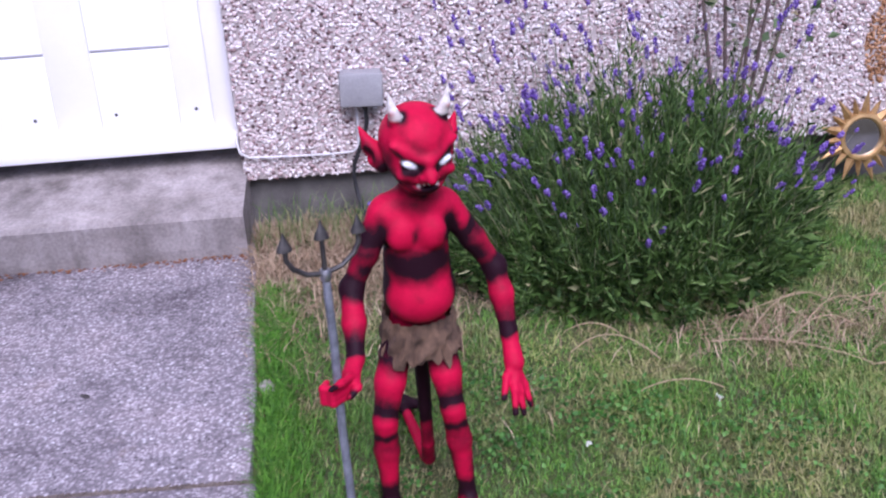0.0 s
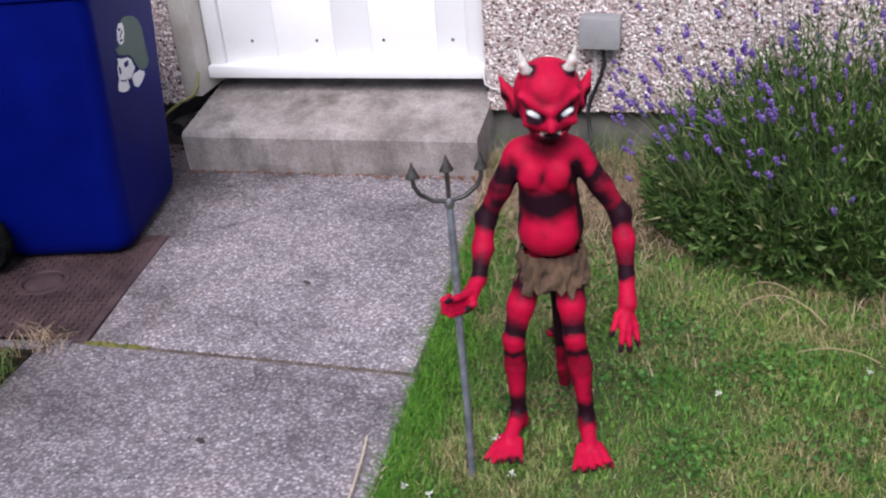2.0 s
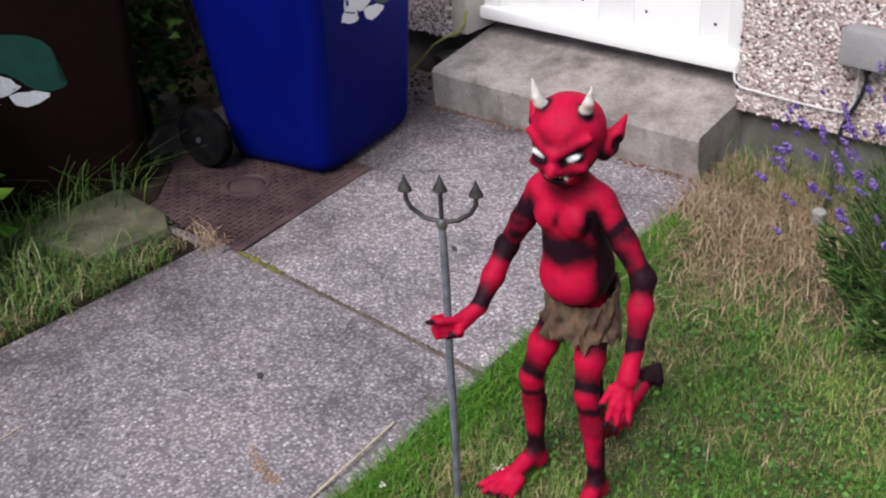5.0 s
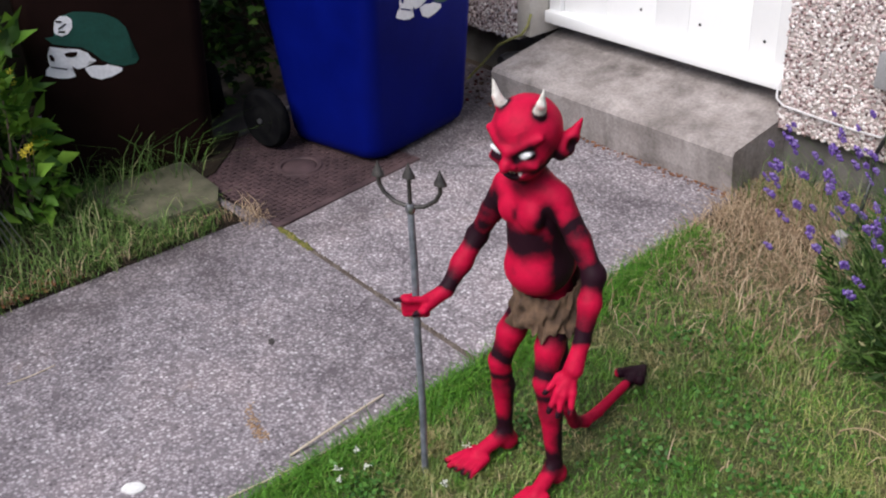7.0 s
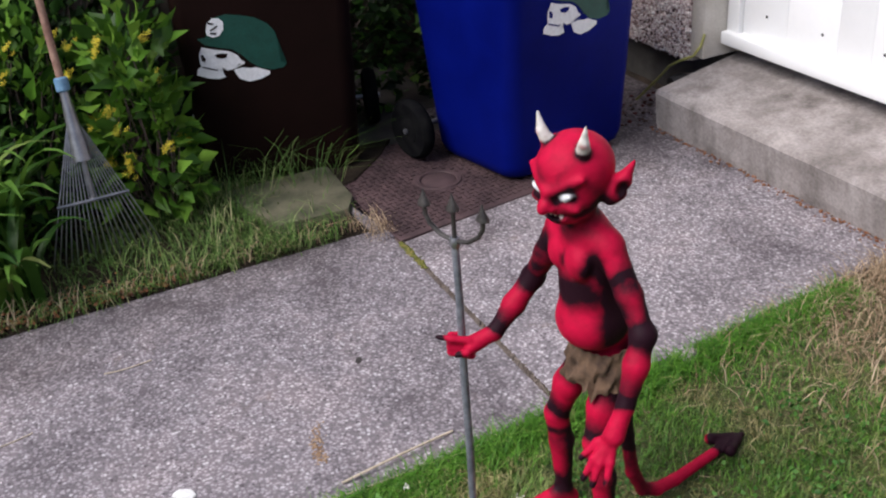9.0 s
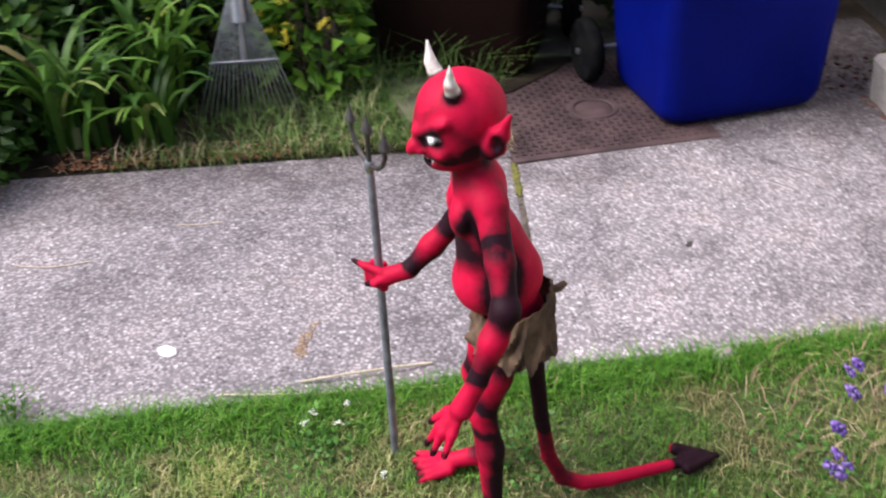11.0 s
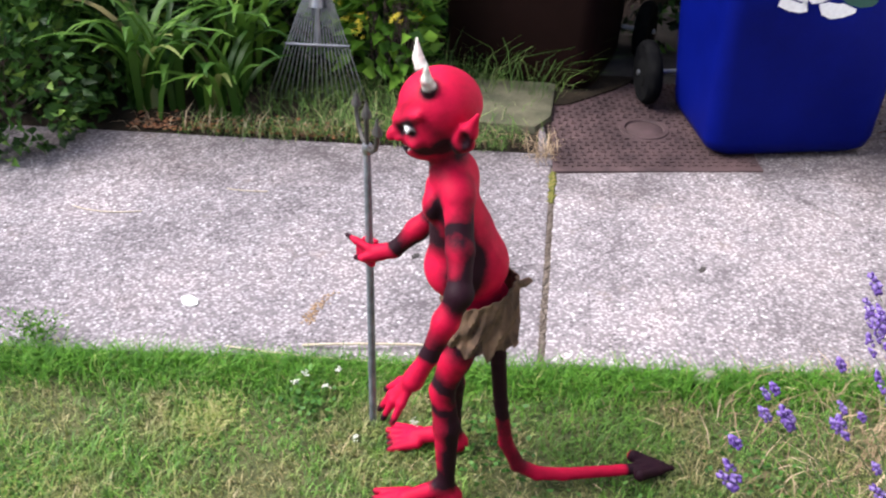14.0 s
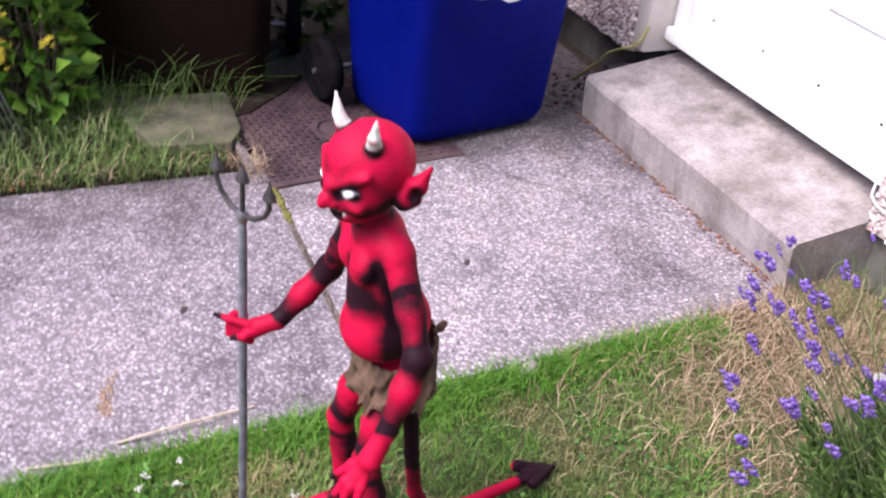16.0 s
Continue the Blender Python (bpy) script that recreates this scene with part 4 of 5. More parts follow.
def pebbles(name, n, x0, x1, z0, z1, y, parent, material, keep=lambda x, z: x > -99, size=(0.0042, 0.0088), seed=11):
    g = np.random.default_rng(seed)
    x, z = g.uniform(x0, x1, n), g.uniform(z0, z1, n)
    ok = keep(x, z)
    x, z = x[ok], z[ok]
    n = len(x)
    r = g.uniform(*size, (n, 1, 1)) * np.stack([g.uniform(0.8, 1.3, n), g.uniform(0.5, 0.85, n), g.uniform(0.7, 1.1, n)], 1)[:, None, :]
    v = ICO_V[None] * r * g.uniform(0.85, 1.15, (n, 12, 1))
    a = g.uniform(0, 6.28, n)[:, None]
    vx, vz = v[..., 0] * np.cos(a) - v[..., 2] * np.sin(a), v[..., 0] * np.sin(a) + v[..., 2] * np.cos(a)
    v = np.stack([x[:, None] + vx, y + v[..., 1] + g.normal(0, 0.0012, (n, 1)), z[:, None] + vz], -1)
    return tagged(loose(name, v.reshape(-1, 3), (ICO_F[None] + 12 * np.arange(n)[:, None, None]).reshape(-1, 3), material, parent), kind="stuff")


def stained(x, z):
    return (np.abs(x - 2.07 - 0.06 * np.sin(z * 9)) < 0.07 + 0.16 * np.clip(z - 0.55, 0, 1)) & (z > 0.38)


pebbles("pebbles", 34000, -0.437, 2.7, 0.19, 1.15, WALL_Y - 0.001, wall, PEBBLE, lambda x, z: ~stained(x, z))
pebbles("pebbles", 30000, -0.437, 2.7, 0.19, 1.15, WALL_Y - 0.001, wall, RUSTY, stained, seed=12)
pebbles("pebbles", 6500, -2.3, -1.79, 0.218, 0.95, WALL_Y - 0.031, wall, PEBBLE, seed=13)

# ---- fittings on the wall ----
ebox = thing("electric_box", pose(0.029, WALL_Y, 0.53, 0, 2, 0), "grey weatherproof electric box on the wall", "electric box")
part("base", box(bmesh.new(), -0.076, 0.076, -0.05, 0.004, -0.06, 0.06, 0.008), GREYBOX, ebox)
part("lid", box(bmesh.new(), -0.079, 0.079, -0.085, -0.052, -0.063, 0.063, 0.009), GREYBOX, ebox)
part("gland", lathe(bmesh.new(), [(0.012, 0), (0.013, -0.012), (0.009, -0.022)], 14, pose(0.01, -0.04, -0.058)), BLACKPVC, ebox)
bm = tube(bmesh.new(), [(0.039, 3.83, 0.455), (0.04, 3.83, 0.40), (0.028, 3.832, 0.35), (0.003, 3.835, 0.29), (-0.02, 3.84, 0.235), (-0.027, 3.84, 0.19), (-0.02, 3.83, 0.13), (-0.005, 3.78, 0.07), (0.03, 3.68, 0.04), (0.05, 3.58, 0.04)], 0.008, 8)
tagged(link("black_cable", bm, BLACKPVC), "black cable hanging from the electric box", "cable")
bm = tube(bmesh.new(), [(-0.45, 3.93, 0.38), (-0.45, 3.865, 0.345), (-0.44, 3.852, 0.308), (-0.41, 3.85, 0.288), (-0.24, 3.85, 0.28), (-0.1, 3.85, 0.277), (-0.02, 3.85, 0.28), (0.0, 3.85, 0.3), (0.005, 3.85, 0.35), (0.005, 3.85, 0.47)], 0.0045, 8)
tagged(link("white_cable", bm, WHITEPVC), "white cable clipped along the pebble-dashed wall", "cable")
bm = tube(bmesh.new(), [(-1.70, 3.84, 0.36), (-1.705, 3.825, 0.31), (-1.73, 3.81, 0.265), (-1.79, 3.80, 0.235), (-1.86, 3.79, 0.19), (-1.92, 3.78, 0.12), (-1.98, 3.76, 0.05), (-2.02, 3.74, 0.0)], 0.006, 8)
tagged(link("earth_cable", bm, plain("yellow_green_sheath", (0.3, 0.3, 0.08), (0.42, 0.40, 0.14), 20, 100, 0.6)), "dirty yellow earth cable below the door reveal", "cable")
shade_pipe = tagged(link("drain_pipe", tube(bmesh.new(), [(-1.80, 3.95, 0.10), (-1.80, 3.80, 0.13), (-1.805, 3.76, 0.125)], [0.04, 0.042, 0.035], 14), BLACKPVC), "black plastic drain elbow under the wall", "pipe")

# ---- sun mirror leaning on the wall ----
mirror = thing("sun_mirror", pose(1.93, 3.79, 0.195, 80, 0, 0), "gold sunburst garden mirror leaning on the wall", "mirror")
GLASS, t, b = nodes_of("mirror_glass")
t.links.new(ramp(t, noise_tex(t, 14), [(0.3, (0.62, 0.66, 0.68)), (0.7, (0.75, 0.78, 0.8))]), b.inputs["Base Color"])
b.inputs["Metallic"].default_value, b.inputs["Roughness"].default_value = 1.0, 0.04
part("glass", lathe(bmesh.new(), [(0.001, 0.004), (0.074, 0.004), (0.074, -0.004)], 40), GLASS, mirror, "round mirror glass")
part("rim", lathe(bmesh.new(), [(0.072, -0.008), (0.071, 0.012), (0.078, 0.018), (0.09, 0.016), (0.096, 0.006), (0.096, -0.008)], 40), GOLD, mirror)
for k in range(18):
    bm = bmesh.new()
    L = 0.185 if k % 2 == 0 else 0.155
    w = 0.021 if k % 2 == 0 else 0.015
    pts = [(0.088, -w, 0.0), (0.088, w, 0.0), (0.13, w * 0.62, 0.004), (L, 0, 0.012), (0.13, -w * 0.62, 0.004), (0.088, 0, 0.016), (0.13, 0, 0.014)]
    vs = [bm.verts.new(p_) for p_ in pts]
    for q in ((0, 5, 6, 4), (5, 1, 2, 6), (4, 6, 3), (6, 2, 3), (0, 4, 3, 2, 1)):
        bm.faces.new([vs[i] for i in q])
    bmesh.ops.transform(bm, matrix=pose(0, 0, 0, 0, 0, 20 * k + 4), verts=bm.verts)
    part("ray", bm, GOLD, mirror)

# ---- grass ----
m, t, b = nodes_of("lawn_grass")
pick = t.nodes.new("ShaderNodeNewGeometry").outputs["Random Per Island"]
green = ramp(t, pick, [(0.0, (0.036, 0.105, 0.008)), (0.5, (0.080, 0.205, 0.014)), (0.92, (0.15, 0.32, 0.03)), (0.97, (0.28, 0.29, 0.10)), (1.0, (0.45, 0.38, 0.2))])
straw = ramp(t, pick, [(0.0, (0.08, 0.11, 0.022)), (0.4, (0.20, 0.185, 0.06)), (0.75, (0.34, 0.27, 0.12)), (1.0, (0.52, 0.41, 0.23))])
dry = noise_tex(t, 3.6, 5, 0.68)
t.links.new(mix(t, ramp(t, dry, [(0.475, (0.0,)), (0.60, (0.85,))]), green, straw), b.inputs["Base Color"])
b.inputs["Roughness"].default_value = 0.6
GRASS = m
LUSH = islands("lush_edge_grass", [(0.0, (0.035, 0.12, 0.009)), (0.5, (0.075, 0.22, 0.014)), (0.95, (0.14, 0.33, 0.03)), (1.0, (0.3, 0.32, 0.1))], 0.6, 0.1)
STRAW = islands("dead_straw", [(0.0, (0.16, 0.10, 0.06)), (0.5, (0.36, 0.255, 0.155)), (1.0, (0.56, 0.44, 0.30))], 0.8)
BEDGRASS = islands("long_grass", [(0.0, (0.04, 0.09, 0.015)), (0.6, (0.10, 0.19, 0.035)), (0.85, (0.18, 0.27, 0.07)), (1.0, (0.45, 0.4, 0.22))], 0.6, 0.15)


def blades(name, xy, height, width, lean, material, parent=None, z0=-0.014, seed=21):
    """Bent blades of three triangles each, standing at the places xy."""
    g = np.random.default_rng(seed)
    n = len(xy)
    h = g.uniform(*height, n) if isinstance(height, tuple) else height
    w = g.uniform(*width, n)
    a = g.uniform(0, 6.283, n)
    out = np.stack([np.cos(a), np.sin(a)], 1)
    side = np.stack([-out[:, 1], out[:, 0]], 1) * w[:, None] / 2
    ln = g.uniform(*lean, n) * h
    z = np.zeros(n) + z0
    p0 = np.concatenate([xy, z[:, None]], 1)
    mid = np.concatenate([xy + out * (ln * 0.3)[:, None], (z + h * 0.62)[:, None]], 1)
    tip = np.concatenate([xy + out * ln[:, None], (z + h * g.uniform(0.75, 1.0, n))[:, None]], 1)
    s3 = np.concatenate([side, np.zeros((n, 1))], 1)
    v = np.stack([p0 - s3, p0 + s3, mid + s3 * 0.8, mid - s3 * 0.8, tip], 1)
    f = np.array([(0, 1, 2), (0, 2, 3), (3, 2, 4)])
    return tagged(loose(name, v.reshape(-1, 3), (f[None] + 5 * np.arange(n)[:, None, None]).reshape(-1, 3), material, parent), kind="stuff")


def slab_x(y):
    return np.interp(y, [-3, 0.6, 1.4, 2.225, 2.65, 3.05, 3.9], [-0.2, -0.235, -0.27, -0.31, -0.335, -0.37, -0.41])


g = np.random.default_rng(20)
xy = np.stack([g.uniform(-0.45, 2.4, 300000), g.uniform(0.3, 3.88, 300000)], 1)
edge = xy[:, 0] - slab_x(xy[:, 1])
thin = np.array([noise.noise((x * 4, y * 4, 0.3)) for x, y in xy[::1]])
worn = np.clip((xy[:, 1] - 2.9) / 0.3, 0, 1) * np.clip((0.45 - xy[:, 0]) / 0.3, 0, 1)
keep = (edge > g.normal(0.012, 0.012, len(xy))) & (g.random(len(xy)) < 0.78 + 0.55 * thin - 0.95 * worn) & ~((xy[:, 0] < -0.44) & (xy[:, 1] > 3.6))
xy = xy[keep]
hmul = np.array([0.75 + 0.5 * noise.noise((x * 3, y * 3, 5.3)) for x, y in xy])
tagged(blades("grass", xy, g.uniform(0.016, 0.046, len(xy)) * hmul, (0.0015, 0.0036), (0.3, 1.5), GRASS), "short green lawn grass with dry straw patches", "grass")
ex = g.uniform(0.35, 3.3, 13000)
exy = np.stack([slab_x(ex) + np.abs(g.normal(0.02, 0.06, 13000)) + 0.012, ex], 1)
tagged(blades("grass", exy, (0.02, 0.06), (0.0018, 0.004), (0.4, 1.5), LUSH, seed=23), "longer grass along the edge of the path", "grass")
wx = np.stack([g.uniform(-0.42, 0.5, 11000), 3.86 - np.abs(g.normal(0, 0.45, 11000))], 1)
wx = wx[(wx[:, 0] > slab_x(wx[:, 1]) - 0.02) & (g.random(len(wx)) < np.clip((0.6 - wx[:, 0]) / 0.4, 0, 1))]
tagged(blades("dead_grass", wx, (0.015, 0.07), (0.0015, 0.004), (0.6, 2.2), STRAW, seed=24), "dead brown grass beside the step and bush", "dead grass")
fx = np.stack([g.normal(1.35, 0.3, 1500), g.normal(2.72, 0.10, 1500)], 1)
tagged(blades("dead_grass", fx, (0.02, 0.06), (0.0015, 0.004), (0.8, 2.5), STRAW, seed=25), "straw lying in front of the lavender", "dead grass")
PALEGRASS = islands("sun_dried_grass", [(0.0, (0.16, 0.22, 0.04)), (0.5, (0.30, 0.33, 0.09)), (1.0, (0.52, 0.46, 0.22))], 0.7)
dx = np.concatenate([np.stack([g.normal(cx, sp, n), g.normal(cy, sp, n)], 1) for cx, cy, sp, n in ((-0.02, 1.42, 0.045, 600), (0.22, 1.1, 0.10, 700), (0.32, 1.4, 0.06, 450), (0.05, 0.85, 0.08, 400), (0.4, 0.8, 0.12, 900), (1.35, 2.35, 0.13, 1500), (0.72, 2.38, 0.08, 500), (1.02, 2.12, 0.09, 600), (0.48, 2.72, 0.07, 350), (0.62, 1.95, 0.07, 350), (0.95, 1.85, 0.08, 500), (0.6, 1.72, 0.06, 350), (0.7, 2.62, 0.08, 500))])
dx = dx[dx[:, 0] > slab_x(dx[:, 1]) + 0.03]
tagged(blades("dry_grass", dx, (0.012, 0.034), (0.0015, 0.0034), (0.6, 2.0), PALEGRASS, seed=27), "sun-dried yellow patches in the lawn", "dry grass")
px = np.stack([g.uniform(-0.40, 0.4, 620), g.uniform(3.55, 3.9, 620)], 1)
tagged(blades("tall_grass", px, (0.06, 0.2), (0.0015, 0.003), (0.2, 1.2), BEDGRASS, seed=26), "tall grass wisps against the plinth", "grass")


# ---- leaves ----
def leaf_cloud(name, centres, normals, length, width, material, parent, seed=31, fold=0.25):
    """Pointed leaves of four triangles, each an island."""
    g = np.random.default_rng(seed)
    n = len(centres)
    d = normals + g.normal(0, 0.45, (n, 3))
    d /= np.linalg.norm(d, axis=1)[:, None]
    up = np.cross(d, g.normal(0, 1, (n, 3)))
    up /= np.linalg.norm(up, axis=1)[:, None]
    side = np.cross(d, up)
    L, W = g.uniform(*length, (n, 1)), g.uniform(*width, (n, 1))
    v = np.stack([centres, centres + d * L * 0.45 + side * W / 2 + up * W * fold, centres + d * L * 0.5, centres + d * L * 0.45 - side * W / 2 + up * W * fold, centres + d * L - up * L * 0.12], 1)
    f = np.array([(0, 1, 2), (0, 2, 3), (2, 1, 4), (3, 2, 4)])
    return tagged(loose(name, v.reshape(-1, 3), (f[None] + 5 * np.arange(n)[:, None, None]).reshape(-1, 3), material, parent), kind="stuff")


def rods(name, starts, ends, bow, radius, material, parent):
    """Thin three-sided stems, bowed, in one mesh."""
    n = len(starts)
    t0 = np.linspace(0, 1, 5)[None, :, None]
    c = starts[:, None] * (1 - t0) + ends[:, None] * t0 + bow[:, None] * (4 * t0 * (1 - t0))
    ring = np.array([(math.cos(a), math.sin(a), 0) for a in (0, 2.094, 4.189)])
    v = c[:, :, None, :] + ring[None, None] * radius * np.linspace(1, 0.5, 5)[None, :, None, None]
    f = [(3 * j + k, 3 * j + (k + 1) % 3, 3 * j + 3 + (k + 1) % 3, 3 * j + 3 + k) for j in range(4) for k in range(3)]
    return tagged(loose(name, v.reshape(-1, 3), (np.array(f)[None] + 15 * np.arange(n)[:, None, None]).reshape(-1, 4), material, parent), kind="stuff")


LAVLEAF = islands("lavender_leaves", [(0.0, (0.015, 0.038, 0.008)), (0.4, (0.05, 0.105, 0.018)), (0.8, (0.11, 0.195, 0.042)), (0.95, (0.19, 0.27, 0.09)), (1.0, (0.40, 0.36, 0.19))], 0.65, 0.12)
LAVSTEM = islands("lavender_stems", [(0.0, (0.05, 0.09, 0.03)), (0.7, (0.12, 0.18, 0.07)), (1.0, (0.3, 0.28, 0.15))], 0.7)
LAVFLOWER = islands("lavender_flowers", [(0.0, (0.095, 0.042, 0.25)), (0.5, (0.185, 0.10, 0.40)), (1.0, (0.32, 0.23, 0.54))], 0.6, 0.1)
g = np.random.default_rng(40)
bush = thing("lavender_bush", pose(0.95, 3.30, -0.01), "dense green lavender bush with purple flower spikes", "bush")
NS = 560
a, u = g.uniform(0, 6.283, NS), np.sqrt(g.random(NS))
st = np.stack([np.where(np.cos(a) > 0, 0.34, 0.44) * u * np.cos(a), 0.30 * u * np.sin(a), np.zeros(NS)], 1)
dome = np.sqrt(np.clip(1 - 0.8 * u ** 2, 0, 1))
en = np.stack([np.where(np.cos(a) > 0, 0.56, 0.70) * u * np.cos(a), np.where(np.sin(a) < 0, 0.53, 0.48) * u * np.sin(a), 0.60 * dome * g.uniform(0.62, 1.16, NS)], 1) + g.normal(0, 0.045, (NS, 3))
en[:, 1] = np.minimum(en[:, 1], 0.5)
rods("stem_growth", st, en, np.stack([0.08 * np.cos(a) * u, 0.06 * np.sin(a) * u, -0.02 * u], 1), 0.0022, LAVSTEM, bush)
NL = 36000
pick_ = g.integers(0, NS, NL)
w = g.beta(2.2, 1.3, NL)[:, None]
c = st[pick_] * (1 - w) + en[pick_] * w + np.stack([0.08 * np.cos(a) * u, 0.06 * np.sin(a) * u, -0.02 * u], 1)[pick_] * 4 * w * (1 - w) + g.normal(0, 0.013, (NL, 3))
c[:, 2] = np.maximum(c[:, 2], 0.005)
dirn = (en - st)[pick_]
dirn /= np.linalg.norm(dirn, axis=1)[:, None]
leaf_cloud("leaves", c, dirn * 0.9, (0.025, 0.07), (0.0038, 0.0095), LAVLEAF, bush, 41)
ring_ = g.uniform(0, 6.283, 2600)
c = np.stack([np.where(np.cos(ring_) > 0, 0.52, 0.64) * np.cos(ring_) * g.uniform(0.75, 1.08, 2600), 0.46 * np.sin(ring_) * g.uniform(0.75, 1.08, 2600), g.uniform(0.0, 0.16, 2600)], 1)
leaf_cloud("low_leaves", c, np.stack([np.cos(ring_), np.sin(ring_), 0.4 + 0 * ring_], 1), (0.03, 0.07), (0.012, 0.028), LAVLEAF, bush, 42)


def spike_mesh(seed, n, length, r):
    g = np.random.default_rng(seed)
    base = np.array([(1, 0, 0), (-1, 0, 0), (0, 1, 0), (0, -1, 0), (0, 0, 1.5), (0, 0, -1)], float)
    tri = np.array([(0, 2, 4), (2, 1, 4), (1, 3, 4), (3, 0, 4), (2, 0, 5), (1, 2, 5), (3, 1, 5), (0, 3, 5)])
    z = g.uniform(0, 1, n)
    aa = g.uniform(0, 6.283, n)
    rr = r * (0.55 + 0.45 * np.sin(z * 3.0 + 0.2)) * g.uniform(0.5, 1, n)
    c = np.stack([rr * np.cos(aa), rr * np.sin(aa), z * length], 1)
    v = c[:, None] + base[None] * g.uniform(0.0032, 0.006, (n, 1, 1))
    ob = loose("flower_spike", v.reshape(-1, 3), (tri[None] + 6 * np.arange(n)[:, None, None]).reshape(-1, 3), LAVFLOWER)
    me = ob.data
    bpy.data.objects.remove(ob)
    return me


SPIKES = [spike_mesh(50 + k, 34, (0.03, 0.042, 0.024, 0.05)[k], (0.0095, 0.0085, 0.009, 0.008)[k]) for k in range(4)]
NF = 165
a, u = g.uniform(0, 6.283, NF), np.sqrt(g.random(NF))
a[:60] = g.uniform(3.1, 6.2, 60)
root = np.stack([0.52 * u * np.cos(a), 0.42 * u * np.sin(a), 0.42 * np.sqrt(1 - 0.8 * u ** 2)], 1)
tips = root + np.stack([0.16 * u * np.cos(a), 0.13 * u * np.sin(a), 0.17 + 0.10 * (1 - u)], 1) * g.uniform(0.45, 1.35, (NF, 1)) + g.normal(0, 0.03, (NF, 3))
tips[:, 1] = np.minimum(tips[:, 1], 0.53)
rods("stalk_growth", root, tips, g.normal(0, 0.008, (NF, 3)), 0.0014, LAVSTEM, bush)
SPRAYS = ((0.192, 2.924, 0.64), (0.213, 2.831, 0.593), (0.628, 2.573, 0.645), (0.709, 2.641, 0.717), (0.619, 2.52, 0.54), (0.484, 2.576, 0.555), (0.218, 2.822, 0.535), (0.295, 2.855, 0.618), (0.429, 2.839, 0.542), (0.5, 2.757, 0.71))
t2 = np.repeat(np.array(SPRAYS) - np.array((0.95, 3.30, -0.01)), 3, 0) + g.normal(0, 0.018, (30, 3))
t2 = np.concatenate([t2, np.stack([g.uniform(-0.78, -0.3, 22), g.uniform(-0.56, -0.32, 22), g.uniform(0.45, 0.74, 22)], 1)])
NX2 = len(t2)
r2 = t2 * np.array((0.72, 0.62, 0.45)) + g.normal(0, 0.02, (NX2, 3))
rods("stalk_growth", r2, t2, np.stack([0 * t2[:, 0], 0 * t2[:, 0], 0.03 + 0 * t2[:, 0]], 1), 0.0014, LAVSTEM, bush)
r3 = np.stack([g.uniform(-0.62, -0.45, 16), g.uniform(-0.5, 0.15, 16), g.uniform(0.10, 0.40, 16)], 1)
t3 = r3 + np.stack([g.uniform(-0.30, -0.06, 16), g.uniform(-0.16, 0.06, 16), g.uniform(0.04, 0.30, 16)], 1)
rods("stalk_growth", r3, t3, np.stack([0 * t3[:, 0], 0 * t3[:, 0], 0.02 + 0 * t3[:, 0]], 1), 0.0014, LAVSTEM, bush)
r2, t2, NX2 = np.concatenate([r2, r3]), np.concatenate([t2, t3]), NX2 + 16
NR = 90
r4 = np.stack([g.uniform(-0.58, 0.5, NR), g.uniform(-0.15, 0.35, NR), g.uniform(0.3, 0.45, NR)], 1)
t4 = r4 + np.stack([r4[:, 0] * 0.25 + g.normal(-0.02, 0.06, NR), g.uniform(-0.05, 0.12, NR), g.uniform(0.16, 0.60, NR)], 1)
t4[:, 1] = np.minimum(t4[:, 1], 0.50)
rods("stalk_growth", r4, t4, g.normal(0, 0.015, (NR, 3)), 0.0014, LAVSTEM, bush)
r2, t2, NX2 = np.concatenate([r2, r4]), np.concatenate([t2, t4]), NX2 + NR
root, tips, NF = np.concatenate([root, r2]), np.concatenate([tips, t2]), NF + NX2
for k in range(NF):
    ob = new("flower_spike", SPIKES[k % 4])
    ob.parent = bush
    d = Vector(tips[k] - root[k]).normalized()
    ob.matrix_basis = Matrix.Translation(tips[k]) @ d.to_track_quat("Z", "Y").to_matrix().to_4x4() @ Matrix.Diagonal((*([g.uniform(0.5, 1.0)] * 3), 1))

# woody shrub behind it
TWIG = plain("grey_brown_twig", (0.08, 0.055, 0.05), (0.17, 0.12, 0.10), 30, 160, 0.85)
shrub = thing("woody_shrub", pose(1.38, 3.66, -0.01), "sparse woody shrub against the pebble-dashed wall", "shrub")
for k, (dx, h, tx) in enumerate(((-0.1, 1.2, -0.16), (-0.05, 1.25, -0.06), (0.02, 1.1, 0.03), (0.06, 1.3, 0.16), (0.1, 1.2, 0.26), (-0.02, 0.9, 0.12))):
    part("branch", tube(bmesh.new(), [(dx * 0.4, 0.02 * k - 0.04, 0), (dx, 0.02 * k - 0.03, h * 0.35), (dx + tx * 0.3, 0.0, h * 0.7), (dx + tx, 0.02, h)], [0.009, 0.0075, 0.006, 0.003], 7), TWIG, shrub)
c = np.stack([g.normal(0.05, 0.16, 130), g.normal(-0.02, 0.05, 130), g.uniform(0.6, 1.3, 130)], 1)
leaf_cloud("leaves", c, np.stack([c[:, 0], -0.1 + 0 * c[:, 0], 0.1 + 0 * c[:, 0]], 1) * 4, (0.03, 0.06), (0.02, 0.035), islands("grey_green_leaves", [(0.0, (0.1, 0.17, 0.07)), (0.8, (0.2, 0.28, 0.14)), (1.0, (0.3, 0.18, 0.1))], 0.6, 0.2), shrub, 43)

